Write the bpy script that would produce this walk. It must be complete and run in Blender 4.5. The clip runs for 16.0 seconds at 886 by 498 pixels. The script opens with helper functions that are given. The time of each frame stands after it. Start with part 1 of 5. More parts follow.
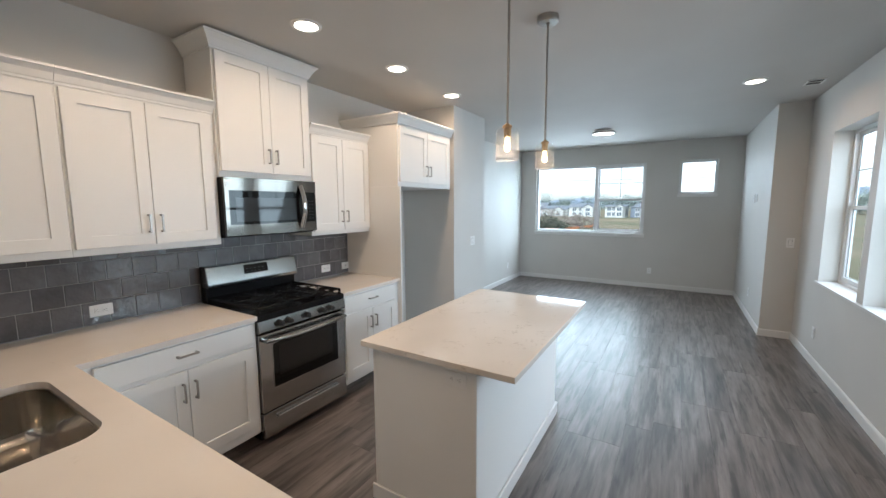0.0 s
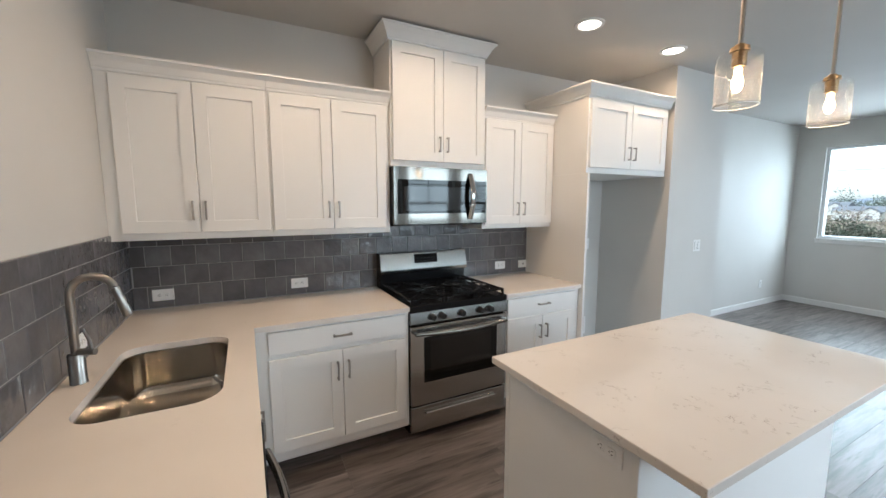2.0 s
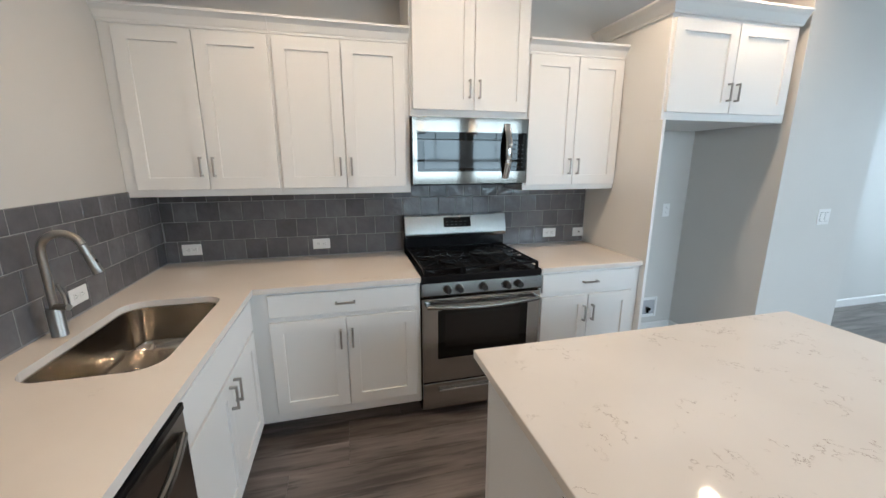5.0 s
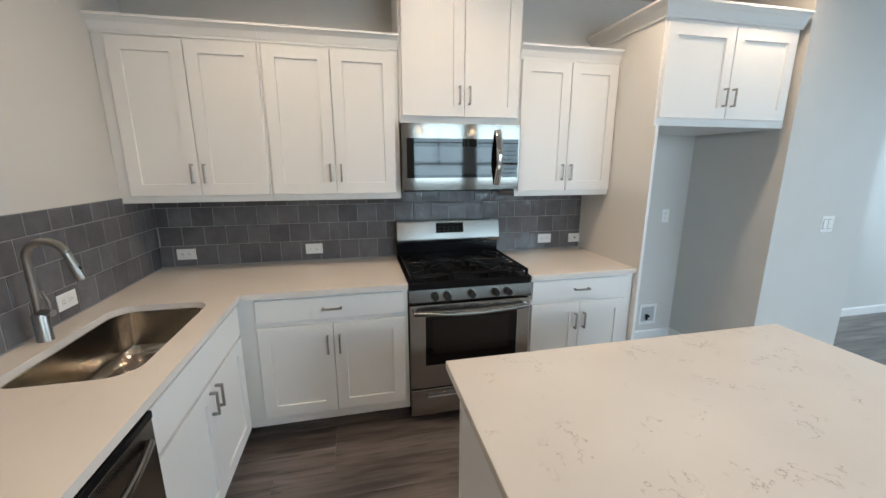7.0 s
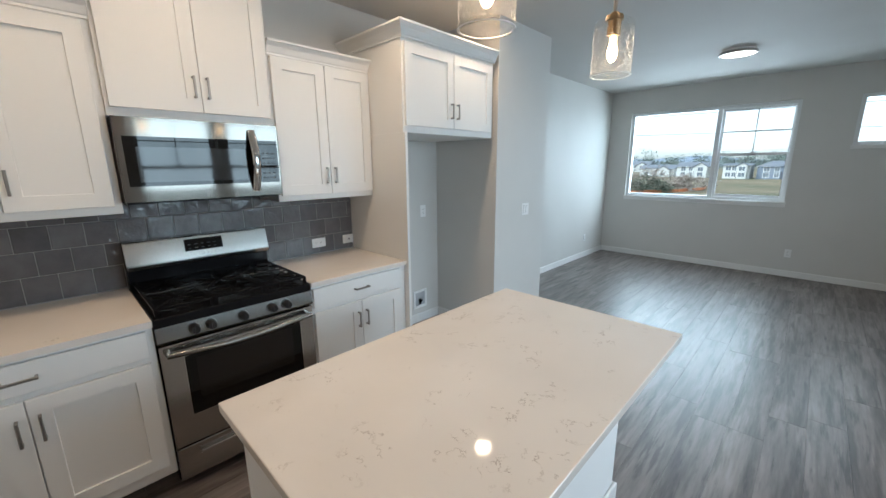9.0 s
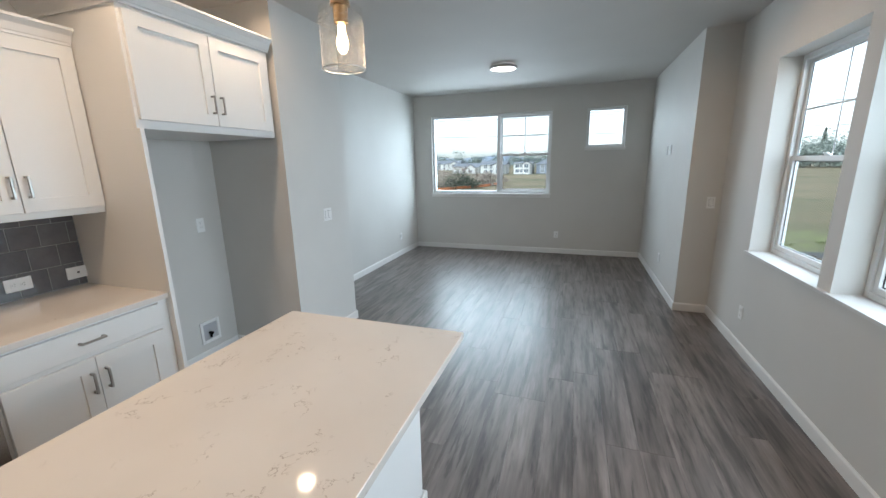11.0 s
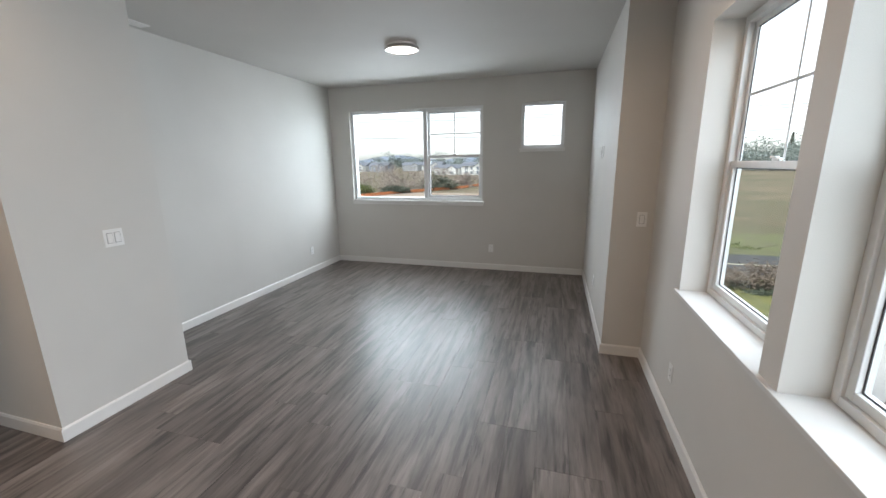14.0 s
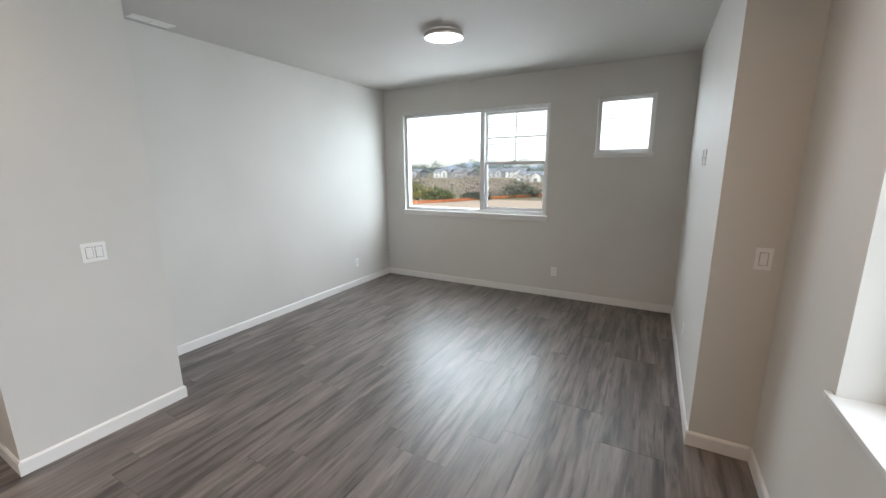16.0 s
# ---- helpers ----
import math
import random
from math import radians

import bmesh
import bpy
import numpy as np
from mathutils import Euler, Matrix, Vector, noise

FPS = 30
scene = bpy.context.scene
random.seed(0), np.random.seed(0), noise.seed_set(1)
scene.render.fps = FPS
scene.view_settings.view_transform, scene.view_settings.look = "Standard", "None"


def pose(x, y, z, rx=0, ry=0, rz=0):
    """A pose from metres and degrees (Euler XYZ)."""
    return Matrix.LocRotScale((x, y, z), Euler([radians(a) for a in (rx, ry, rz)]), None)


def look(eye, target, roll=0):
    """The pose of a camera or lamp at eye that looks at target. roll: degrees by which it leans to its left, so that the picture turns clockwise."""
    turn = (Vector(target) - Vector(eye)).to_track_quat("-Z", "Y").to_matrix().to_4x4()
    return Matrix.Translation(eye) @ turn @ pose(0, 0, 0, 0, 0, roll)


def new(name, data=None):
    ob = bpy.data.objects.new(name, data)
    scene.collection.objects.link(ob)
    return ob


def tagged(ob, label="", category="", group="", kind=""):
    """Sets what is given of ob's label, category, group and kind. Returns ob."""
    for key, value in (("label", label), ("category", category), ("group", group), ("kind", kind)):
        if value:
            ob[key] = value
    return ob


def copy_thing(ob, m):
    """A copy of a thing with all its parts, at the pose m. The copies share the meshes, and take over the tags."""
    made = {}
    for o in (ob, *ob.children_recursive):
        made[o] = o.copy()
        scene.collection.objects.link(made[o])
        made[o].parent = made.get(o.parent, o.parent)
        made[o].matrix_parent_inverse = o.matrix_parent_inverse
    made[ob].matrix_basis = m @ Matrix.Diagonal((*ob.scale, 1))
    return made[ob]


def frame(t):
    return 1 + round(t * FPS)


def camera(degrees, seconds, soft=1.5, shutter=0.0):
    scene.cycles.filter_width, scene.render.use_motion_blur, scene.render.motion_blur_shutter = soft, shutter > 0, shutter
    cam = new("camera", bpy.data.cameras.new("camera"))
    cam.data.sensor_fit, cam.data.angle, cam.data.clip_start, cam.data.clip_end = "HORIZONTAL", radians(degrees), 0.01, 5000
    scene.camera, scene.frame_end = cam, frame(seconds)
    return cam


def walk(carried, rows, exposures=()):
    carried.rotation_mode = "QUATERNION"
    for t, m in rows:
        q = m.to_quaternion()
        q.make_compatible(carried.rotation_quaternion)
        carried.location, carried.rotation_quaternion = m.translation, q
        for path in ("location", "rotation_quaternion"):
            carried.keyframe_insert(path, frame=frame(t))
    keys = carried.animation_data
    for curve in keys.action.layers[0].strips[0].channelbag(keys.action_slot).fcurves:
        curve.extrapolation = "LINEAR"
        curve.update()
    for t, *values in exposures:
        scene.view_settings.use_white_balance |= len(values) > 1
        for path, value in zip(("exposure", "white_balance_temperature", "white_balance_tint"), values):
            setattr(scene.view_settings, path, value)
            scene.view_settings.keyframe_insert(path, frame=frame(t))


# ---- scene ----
cam = camera(98.6, 16.0)
PATH = [
    (0, (0.069, 0.042, 1.635), (-0.965, 1.738, 1.404), -0.3),
    (0.5, (-0.003, 0.157, 1.602), (-1.204, 1.741, 1.382), -0.3),
    (1, (-0.028, 0.293, 1.608), (-1.449, 1.681, 1.374), 0.0),
    (1.5, (-0.049, 0.457, 1.584), (-1.667, 1.61, 1.356), -0.1),
    (2, (-0.029, 0.58, 1.569), (-1.794, 1.491, 1.335), -0.0),
    (2.5, (-0.053, 0.645, 1.561), (-1.884, 1.402, 1.294), 0.1),
    (3, (-0.099, 0.732, 1.524), (-1.959, 1.401, 1.221), -0.2),
    (3.5, (-0.162, 0.803, 1.517), (-2.026, 1.43, 1.155), -0.1),
    (4, (-0.195, 0.891, 1.52), (-2.069, 1.48, 1.141), -0.2),
    (4.2, (-0.19, 0.942, 1.546), (-2.062, 1.519, 1.144), -0.1),
    (6.5, (-0.158, 1.195, 1.573), (-2.08, 1.53, 1.133), -0.0),
    (7, (-0.151, 1.22, 1.59), (-2.056, 1.645, 1.152), 0.0),
    (7.5, (-0.149, 1.225, 1.593), (-1.977, 1.909, 1.157), -0.1),
    (8, (-0.153, 1.221, 1.596), (-1.843, 2.197, 1.159), 0.2),
    (8.5, (-0.154, 1.233, 1.598), (-1.689, 2.439, 1.162), -0.0),
    (9, (-0.161, 1.242, 1.598), (-1.522, 2.642, 1.165), -0.4),
    (9.5, (-0.153, 1.262, 1.602), (-1.325, 2.823, 1.169), -0.6),
    (10, (-0.152, 1.28, 1.607), (-1.106, 2.983, 1.171), -0.7),
    (10.2, (-0.145, 1.298, 1.612), (-1.02, 3.042, 1.17), -0.8),
    (12.3, (0.193, 2.139, 1.605), (-0.25, 4.04, 1.168), -1.2),
    (12.5, (0.244, 2.216, 1.607), (-0.185, 4.118, 1.165), -1.1),
    (13, (0.424, 2.412, 1.615), (0.01, 4.318, 1.175), -1.1),
    (13.5, (0.539, 2.578, 1.606), (0.103, 4.48, 1.167), -1.0),
    (14, (0.584, 2.744, 1.615), (0.033, 4.616, 1.175), -0.8),
    (14.5, (0.642, 2.904, 1.611), (-0.055, 4.729, 1.181), -0.7),
    (15, (0.702, 3.08, 1.621), (-0.094, 4.866, 1.201), -0.6),
    (15.5, (0.737, 3.27, 1.617), (-0.148, 5.014, 1.2), -0.5),
    (16, (0.71, 3.544, 1.626), (-0.229, 5.263, 1.222), -0.5),
]
EXPOSURES = [(0.0, 1.88, 5700, 6), (1.5, 1.95, 5800, 6), (3.5, 2.0, 5500, 5), (7.5, 1.84, 5500, 2), (8.5, 1.72, 5550, 3), (10.0, 1.74, 5650, 4), (12.5, 1.7, 6100, 10), (14.5, 1.68, 6400, 12), (16.0, 1.84, 6450, 12)]
walk(cam, [(t, look(eye, target, roll)) for t, eye, target, roll in PATH], EXPOSURES)

# ---- light ----
def make_world():
    world = bpy.data.worlds.new("sky")
    scene.world = world
    world.use_nodes = True
    nt = world.node_tree
    sky = nt.nodes.new("ShaderNodeTexSky")
    sky.sky_type = "NISHITA"
    sky.sun_disc = False
    sky.sun_elevation = radians(SUN_UP)
    sky.sun_rotation = radians(SUN_ROUND)
    sky.air_density = 1.0
    sky.dust_density = 1.5
    sky.ozone_density = 1.0
    back = nt.nodes["Background"]
    back.inputs["Strength"].default_value = SKY
    # an overcast sky: most of the blue is lost in the cloud
    grey = nt.nodes.new("ShaderNodeHueSaturation")
    grey.inputs["Saturation"].default_value = 0.22
    grey.inputs["Value"].default_value = 1.0
    nt.links.new(sky.outputs[0], grey.inputs["Color"])
    nt.links.new(grey.outputs[0], back.inputs["Color"])
    sun = new("sun", bpy.data.lights.new("sun", "SUN"))
    sun.data.energy = SUN
    sun.data.angle = radians(14)
    sun.data.color = (1.0, 0.975, 0.94)
    a, e = radians(SUN_ROUND), radians(SUN_UP)
    d = Vector((math.sin(a) * math.cos(e), math.cos(a) * math.cos(e), math.sin(e)))
    sun.matrix_world = look(d * 50, (0, 0, 0))


SUN_UP, SUN_ROUND, SKY, SUN = 40.0, 235.0, 0.12, 1.3
DOWNLIGHT, FLUSH, BULB = 1.6, 0.8, 0.36
WINDOW_LIGHT = 5.0  # watts a square metre, from the sky, in each opening
NORTH = 2.1  # the open end sees more sky than the side over the driveway
WARM = (1.0, 0.66, 0.40)
make_world()


# ---- materials ----
def material(name):
    m = bpy.data.materials.new(name)
    m.use_nodes = True
    return m, m.node_tree, m.node_tree.nodes["Principled BSDF"]


def noise_node(nt, scale, detail=4.0, rough=0.5, coord="Object", stretch=None, shift=None):
    tc = nt.nodes.new("ShaderNodeTexCoord")
    out = tc.outputs[coord]
    if stretch:
        mp = nt.nodes.new("ShaderNodeMapping")
        mp.inputs["Scale"].default_value = stretch
        nt.links.new(out, mp.inputs["Vector"])
        if shift:
            nt.links.new(shift, mp.inputs["Location"])
        out = mp.outputs[0]
    n = nt.nodes.new("ShaderNodeTexNoise")
    n.inputs["Scale"].default_value = scale
    n.inputs["Detail"].default_value = detail
    n.inputs["Roughness"].default_value = rough
    nt.links.new(out, n.inputs["Vector"])
    return n


def ramp(nt, src, stops):
    r = nt.nodes.new("ShaderNodeValToRGB")
    r.color_ramp.elements[0].position, r.color_ramp.elements[0].color = stops[0][0], (*stops[0][1], 1)
    r.color_ramp.elements[1].position, r.color_ramp.elements[1].color = stops[-1][0], (*stops[-1][1], 1)
    for p, c in stops[1:-1]:
        e = r.color_ramp.elements.new(p)
        e.color = (*c, 1)
    nt.links.new(src, r.inputs[0])
    return r.outputs[0]


def bump(nt, bsdf, src, strength, dist, before=None):
    b = nt.nodes.new("ShaderNodeBump")
    b.inputs["Strength"].default_value = strength
    b.inputs["Distance"].default_value = dist
    nt.links.new(src, b.inputs["Height"])
    if before:
        nt.links.new(before, b.inputs["Normal"])
    nt.links.new(b.outputs[0], bsdf.inputs["Normal"])
    return b.outputs[0]


def mix(nt, a, b, fac, mode="MIX"):
    m = nt.nodes.new("ShaderNodeMix")
    m.data_type = "RGBA"
    m.blend_type = mode
    for key, v in ((6, a), (7, b), (0, fac)):
        if hasattr(v, "links"):
            nt.links.new(v, m.inputs[key])
        elif key == 0:
            m.inputs[0].default_value = v
        else:
            m.inputs[key].default_value = (*v, 1)
    return m.outputs[2]


def paint(name, colour, rough, peel=0.0, scale=260.0, vary=0.03):
    m, nt, b = material(name)
    n = noise_node(nt, 1.3, 3)
    c = [min(1, v * (1 + vary)) for v in colour], [v * (1 - vary) for v in colour]
    nt.links.new(ramp(nt, n.outputs[0], [(0.3, c[1]), (0.7, c[0])]), b.inputs["Base Color"])
    b.inputs["Roughness"].default_value = rough
    if peel:
        f = noise_node(nt, scale, 3, 0.6)
        bump(nt, b, f.outputs[0], peel, 0.002)
    return m


def plain(name, colour, rough=0.5, metal=0.0, emit=None, strength=0.0, coat=0.0):
    m, nt, b = material(name)
    b.inputs["Base Color"].default_value = (*colour, 1)
    b.inputs["Roughness"].default_value = rough
    b.inputs["Metallic"].default_value = metal
    b.inputs["Coat Weight"].default_value = coat
    if emit:
        b.inputs["Emission Color"].default_value = (*emit, 1)
        b.inputs["Emission Strength"].default_value = strength
    return m


def quartz(name, sparse=0.0):
    m, nt, b = material(name)
    big = noise_node(nt, 2.2, 4)
    base = ramp(nt, big.outputs[0], [(0.3, (0.70, 0.655, 0.60)), (0.7, (0.755, 0.71, 0.655))])
    # short broken veins: thin bands of a warped noise, kept only in scattered patches
    warp = noise_node(nt, 9.0, 5, 0.62)
    vein = nt.nodes.new("ShaderNodeMath")
    vein.operation = "SUBTRACT"
    nt.links.new(warp.outputs[0], vein.inputs[0])
    vein.inputs[1].default_value = 0.5
    ab = nt.nodes.new("ShaderNodeMath")
    ab.operation = "ABSOLUTE"
    nt.links.new(vein.outputs[0], ab.inputs[0])
    thin = ramp(nt, ab.outputs[0], [(0.0, (1, 1, 1)), (0.005, (0.6, 0.6, 0.6)), (0.013, (0, 0, 0))])
    patch = noise_node(nt, 7.0, 2, 0.5)
    small = noise_node(nt, 26.0, 1, 0.4)
    keep = ramp(nt, patch.outputs[0], [(0.50 + sparse, (0, 0, 0)), (0.62 + sparse, (0.8, 0.8, 0.8))])
    bits = ramp(nt, small.outputs[0], [(0.46, (0, 0, 0)), (0.55, (1, 1, 1))])
    both = mix(nt, mix(nt, thin, keep, 1.0, "MULTIPLY"), bits, 1.0, "MULTIPLY")
    col = mix(nt, base, (0.36, 0.30, 0.25), both)
    nt.links.new(col, b.inputs["Base Color"])
    b.inputs["Roughness"].default_value = 0.06
    f = noise_node(nt, 700, 2)
    bump(nt, b, f.outputs[0], 0.004, 0.0002)
    return m


def steel(name, colour=(0.56, 0.55, 0.53), rough=0.26, stretch=(1, 1, 60)):
    m, nt, b = material(name)
    b.inputs["Metallic"].default_value = 1.0
    n = noise_node(nt, 60, 3, 0.6, stretch=stretch)
    nt.links.new(ramp(nt, n.outputs[0], [(0.2, [c * 0.93 for c in colour]), (0.8, colour)]), b.inputs["Base Color"])
    r = ramp(nt, n.outputs[0], [(0.2, (rough * 0.9,) * 3), (0.8, (rough * 1.12,) * 3)])
    nt.links.new(r, b.inputs["Roughness"])
    bump(nt, b, n.outputs[0], 0.02, 0.0003)
    return m


def glazed_tile():
    m, nt, b = material("glazed_tile")
    info = nt.nodes.new("ShaderNodeObjectInfo")
    tone = ramp(nt, info.outputs["Random"], [(0.0, (0.102, 0.100, 0.104)), (0.5, (0.126, 0.124, 0.129)), (1.0, (0.155, 0.153, 0.158))])
    n = noise_node(nt, 9, 4, 0.6, coord="Object", stretch=(1, 1, 1), shift=info.outputs["Location"])
    cloud = ramp(nt, n.outputs[0], [(0.3, (0.8, 0.8, 0.8)), (0.7, (1.15, 1.15, 1.17))])
    nt.links.new(mix(nt, tone, cloud, 1.0, "MULTIPLY"), b.inputs["Base Color"])
    b.inputs["Roughness"].default_value = 0.02
    w = noise_node(nt, 20, 2, 0.5, coord="Object", stretch=(1, 1, 1), shift=info.outputs["Location"])
    bump(nt, b, w.outputs[0], 0.8, 0.006)
    return m


def plank_wood():
    m, nt, b = material("vinyl_plank")
    info = nt.nodes.new("ShaderNodeObjectInfo")
    sc = nt.nodes.new("ShaderNodeVectorMath")
    sc.operation = "SCALE"
    nt.links.new(info.outputs["Random"], sc.inputs[0])
    sc.inputs["Scale"].default_value = 37.0
    broad = noise_node(nt, 2.2, 4, 0.55, stretch=(2.6, 0.42, 1), shift=sc.outputs[0])
    fine = noise_node(nt, 9, 6, 0.6, stretch=(7, 0.5, 1), shift=sc.outputs[0])
    smoke = noise_node(nt, 4.2, 4, 0.55, stretch=(4.0, 0.36, 1), shift=sc.outputs[0])
    tone = ramp(nt, broad.outputs[0], [(0.27, (0.092, 0.074, 0.065)), (0.5, (0.157, 0.132, 0.119)), (0.73, (0.245, 0.213, 0.195))])
    grain = ramp(nt, fine.outputs[0], [(0.25, (0.72, 0.70, 0.68)), (0.55, (1.0, 1.0, 1.0)), (0.8, (1.16, 1.16, 1.15))])
    dark = ramp(nt, smoke.outputs[0], [(0.36, (0.34, 0.31, 0.29)), (0.52, (1, 1, 1))])
    thin = noise_node(nt, 3.6, 5, 0.62, stretch=(6.5, 0.62, 1), shift=sc.outputs[0])
    streak = ramp(nt, thin.outputs[0], [(0.35, (0.28, 0.26, 0.25)), (0.43, (0.85, 0.84, 0.83)), (0.62, (1.1, 1.1, 1.1))])
    per = ramp(nt, info.outputs["Random"], [(0.0, (0.90, 0.90, 0.905)), (1.0, (1.07, 1.065, 1.06))])
    c = mix(nt, tone, grain, 1.0, "MULTIPLY")
    c = mix(nt, c, dark, 0.92, "MULTIPLY")
    c = mix(nt, c, streak, 0.88, "MULTIPLY")
    c = mix(nt, c, per, 1.0, "MULTIPLY")
    nt.links.new(c, b.inputs["Base Color"])
    nt.links.new(ramp(nt, fine.outputs[0], [(0.2, (0.43, 0.43, 0.43)), (0.8, (0.34, 0.34, 0.34))]), b.inputs["Roughness"])
    b.inputs["Specular IOR Level"].default_value = 0.95
    bump(nt, b, fine.outputs[0], 0.10, 0.001)
    return m


def gloss_share(nt, least):
    """How much of the light a pane reflects: little face on, more at a slant, the same from both of its sides."""
    lw = nt.nodes.new("ShaderNodeLayerWeight")
    lw.inputs[0].default_value = 0.5
    p = nt.nodes.new("ShaderNodeMath")
    p.operation = "POWER"
    nt.links.new(lw.outputs["Facing"], p.inputs[0])
    p.inputs[1].default_value = 4.5
    q = nt.nodes.new("ShaderNodeMath")
    q.operation = "MULTIPLY_ADD"
    nt.links.new(p.outputs[0], q.inputs[0])
    q.inputs[1].default_value = 0.16
    q.inputs[2].default_value = least
    return q.outputs[0]


def window_glass():
    m = bpy.data.materials.new("window_glass")
    m.use_nodes = True
    nt = m.node_tree
    nt.nodes.clear()
    out = nt.nodes.new("ShaderNodeOutputMaterial")
    t = nt.nodes.new("ShaderNodeBsdfTransparent")
    t.inputs[0].default_value = (0.93, 0.96, 0.95, 1)
    g = nt.nodes.new("ShaderNodeBsdfGlossy")
    g.inputs["Roughness"].default_value = 0.01
    fac = gloss_share(nt, 0.014)
    mx = nt.nodes.new("ShaderNodeMixShader")
    nt.links.new(fac, mx.inputs[0])
    nt.links.new(t.outputs[0], mx.inputs[1])
    nt.links.new(g.outputs[0], mx.inputs[2])
    nt.links.new(mx.outputs[0], out.inputs[0])
    return m


WALL = paint("wall_paint", (0.60, 0.585, 0.555), 0.62, 0.25)
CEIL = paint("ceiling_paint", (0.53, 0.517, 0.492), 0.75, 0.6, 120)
# the trim's white, darkened in colour against the strong light on the long sill
DIMTRIM = paint("trim_paint_dimmed", (0.63, 0.625, 0.61), 0.35, 0.03)
TRIM = paint("trim_paint", (0.74, 0.73, 0.71), 0.38, 0.03)
CAB = paint("cabinet_paint", (0.79, 0.785, 0.765), 0.36, 0.03, 300, 0.01)
PLASTIC = plain("white_plastic", (0.80, 0.80, 0.79), 0.35)
VINYL = plain("white_vinyl", (0.71, 0.715, 0.715), 0.32)
SEAL = plain("rubber_seal", (0.05, 0.05, 0.052), 0.6)
SLOT = plain("dark_slot", (0.02, 0.02, 0.02), 0.6)
QUARTZ = quartz("quartz")
PALEQUARTZ = quartz("quartz_few_veins", 0.13)
STEEL = steel("brushed_steel", (0.47, 0.46, 0.445), rough=0.17)
STEEL_H = steel("brushed_steel_level", (0.23, 0.222, 0.21), stretch=(60, 1, 60), rough=0.20)
SINKSTEEL = steel("sink_steel", (0.52, 0.485, 0.44), 0.16, (1, 40, 1))
NICKEL = steel("brushed_nickel", (0.42, 0.40, 0.37), 0.30, (1, 1, 30))
CHROME = plain("polished_steel", (0.62, 0.62, 0.62), 0.10, 1.0)
BLACK = plain("black_enamel", (0.008, 0.008, 0.009), 0.14)
IRON = plain("cast_iron", (0.004, 0.004, 0.0045), 0.24)
for m in (BLACK, IRON):
    m.node_tree.nodes["Principled BSDF"].inputs["Specular IOR Level"].default_value = 0.14
BLACKGLASS = plain("black_glass", (0.003, 0.0033, 0.0036), 0.02)
BLACKGLASS.node_tree.nodes["Principled BSDF"].inputs["Specular IOR Level"].default_value = 0.36
GROUT = paint("grout", (0.29, 0.285, 0.285), 0.9, 0.3, 400)
TILE = glazed_tile()
PLANK = plank_wood()
GLASS = window_glass()
SUB = plain("subfloor", (0.05, 0.045, 0.04), 0.9)


# ---- mesh helpers ----
PLACE = {}


def box(bm, x0, y0, z0, x1, y1, z1, bevel=0.0, seg=1):
    """A box between two corners, with its edges rounded by bevel."""
    m = Matrix.Translation(((x0 + x1) / 2, (y0 + y1) / 2, (z0 + z1) / 2)) @ Matrix.Diagonal((abs(x1 - x0), abs(y1 - y0), abs(z1 - z0), 1))
    vs = bmesh.ops.create_cube(bm, size=1.0, matrix=m)["verts"]
    if bevel:
        es = list({e for v in vs for e in v.link_edges})
        bmesh.ops.bevel(bm, geom=es, offset=bevel, segments=seg, profile=0.5, affect="EDGES")


def cyl(bm, centre, r, depth, axis="z", n=24, r2=None):
    rot = {"z": Matrix.Identity(4), "x": Matrix.Rotation(radians(90), 4, "Y"), "y": Matrix.Rotation(radians(-90), 4, "X")}[axis]
    bmesh.ops.create_cone(bm, cap_ends=True, segments=n, radius1=r, radius2=r if r2 is None else r2, depth=depth, matrix=Matrix.Translation(centre) @ rot)


def lathe(bm, profile, centre=(0, 0, 0), n=32, axis="z"):
    """Turns a profile of (radius, height) about an axis through centre."""
    rings = []
    for r, h in profile:
        ring = []
        for k in range(n):
            a = 2 * math.pi * k / n
            p = (r * math.cos(a), r * math.sin(a), h)
            if axis == "x":
                p = (h, r * math.cos(a), r * math.sin(a))
            ring.append(bm.verts.new(Vector(p) + Vector(centre)))
        rings.append(ring)
    for a, b in zip(rings, rings[1:]):
        for k in range(n):
            bm.faces.new((a[k], a[(k + 1) % n], b[(k + 1) % n], b[k]))
    return rings


def tube(bm, path, r, n=12, cap=True):
    """A round bar of radius r (or one radius a point) along a path."""
    path = [Vector(p) for p in path]
    radii = r if isinstance(r, (list, tuple)) else [r] * len(path)
    rings, side = [], None
    for i, p in enumerate(path):
        d = (path[min(i + 1, len(path) - 1)] - path[max(i - 1, 0)]).normalized()
        if side is None:
            side = d.cross(Vector((0.31, 0.77, 0.55))).normalized()
        side = (side - d * side.dot(d)).normalized()
        up = d.cross(side)
        rings.append([bm.verts.new(p + radii[i] * (math.cos(a) * side + math.sin(a) * up)) for a in [2 * math.pi * k / n for k in range(n)]])
    for a, b in zip(rings, rings[1:]):
        for k in range(n):
            bm.faces.new((a[k], a[(k + 1) % n], b[(k + 1) % n], b[k]))
    if cap:
        bm.faces.new(rings[0][::-1])
        bm.faces.new(rings[-1])


def outline(bm, points, z0, z1, bevel=0.0):
    """A flat slab with the given outline in plan."""
    lo = [bm.verts.new((x, y, z0)) for x, y in points]
    hi = [bm.verts.new((x, y, z1)) for x, y in points]
    bm.faces.new(lo[::-1])
    bm.faces.new(hi)
    n = len(points)
    for k in range(n):
        bm.faces.new((lo[k], lo[(k + 1) % n], hi[(k + 1) % n], hi[k]))


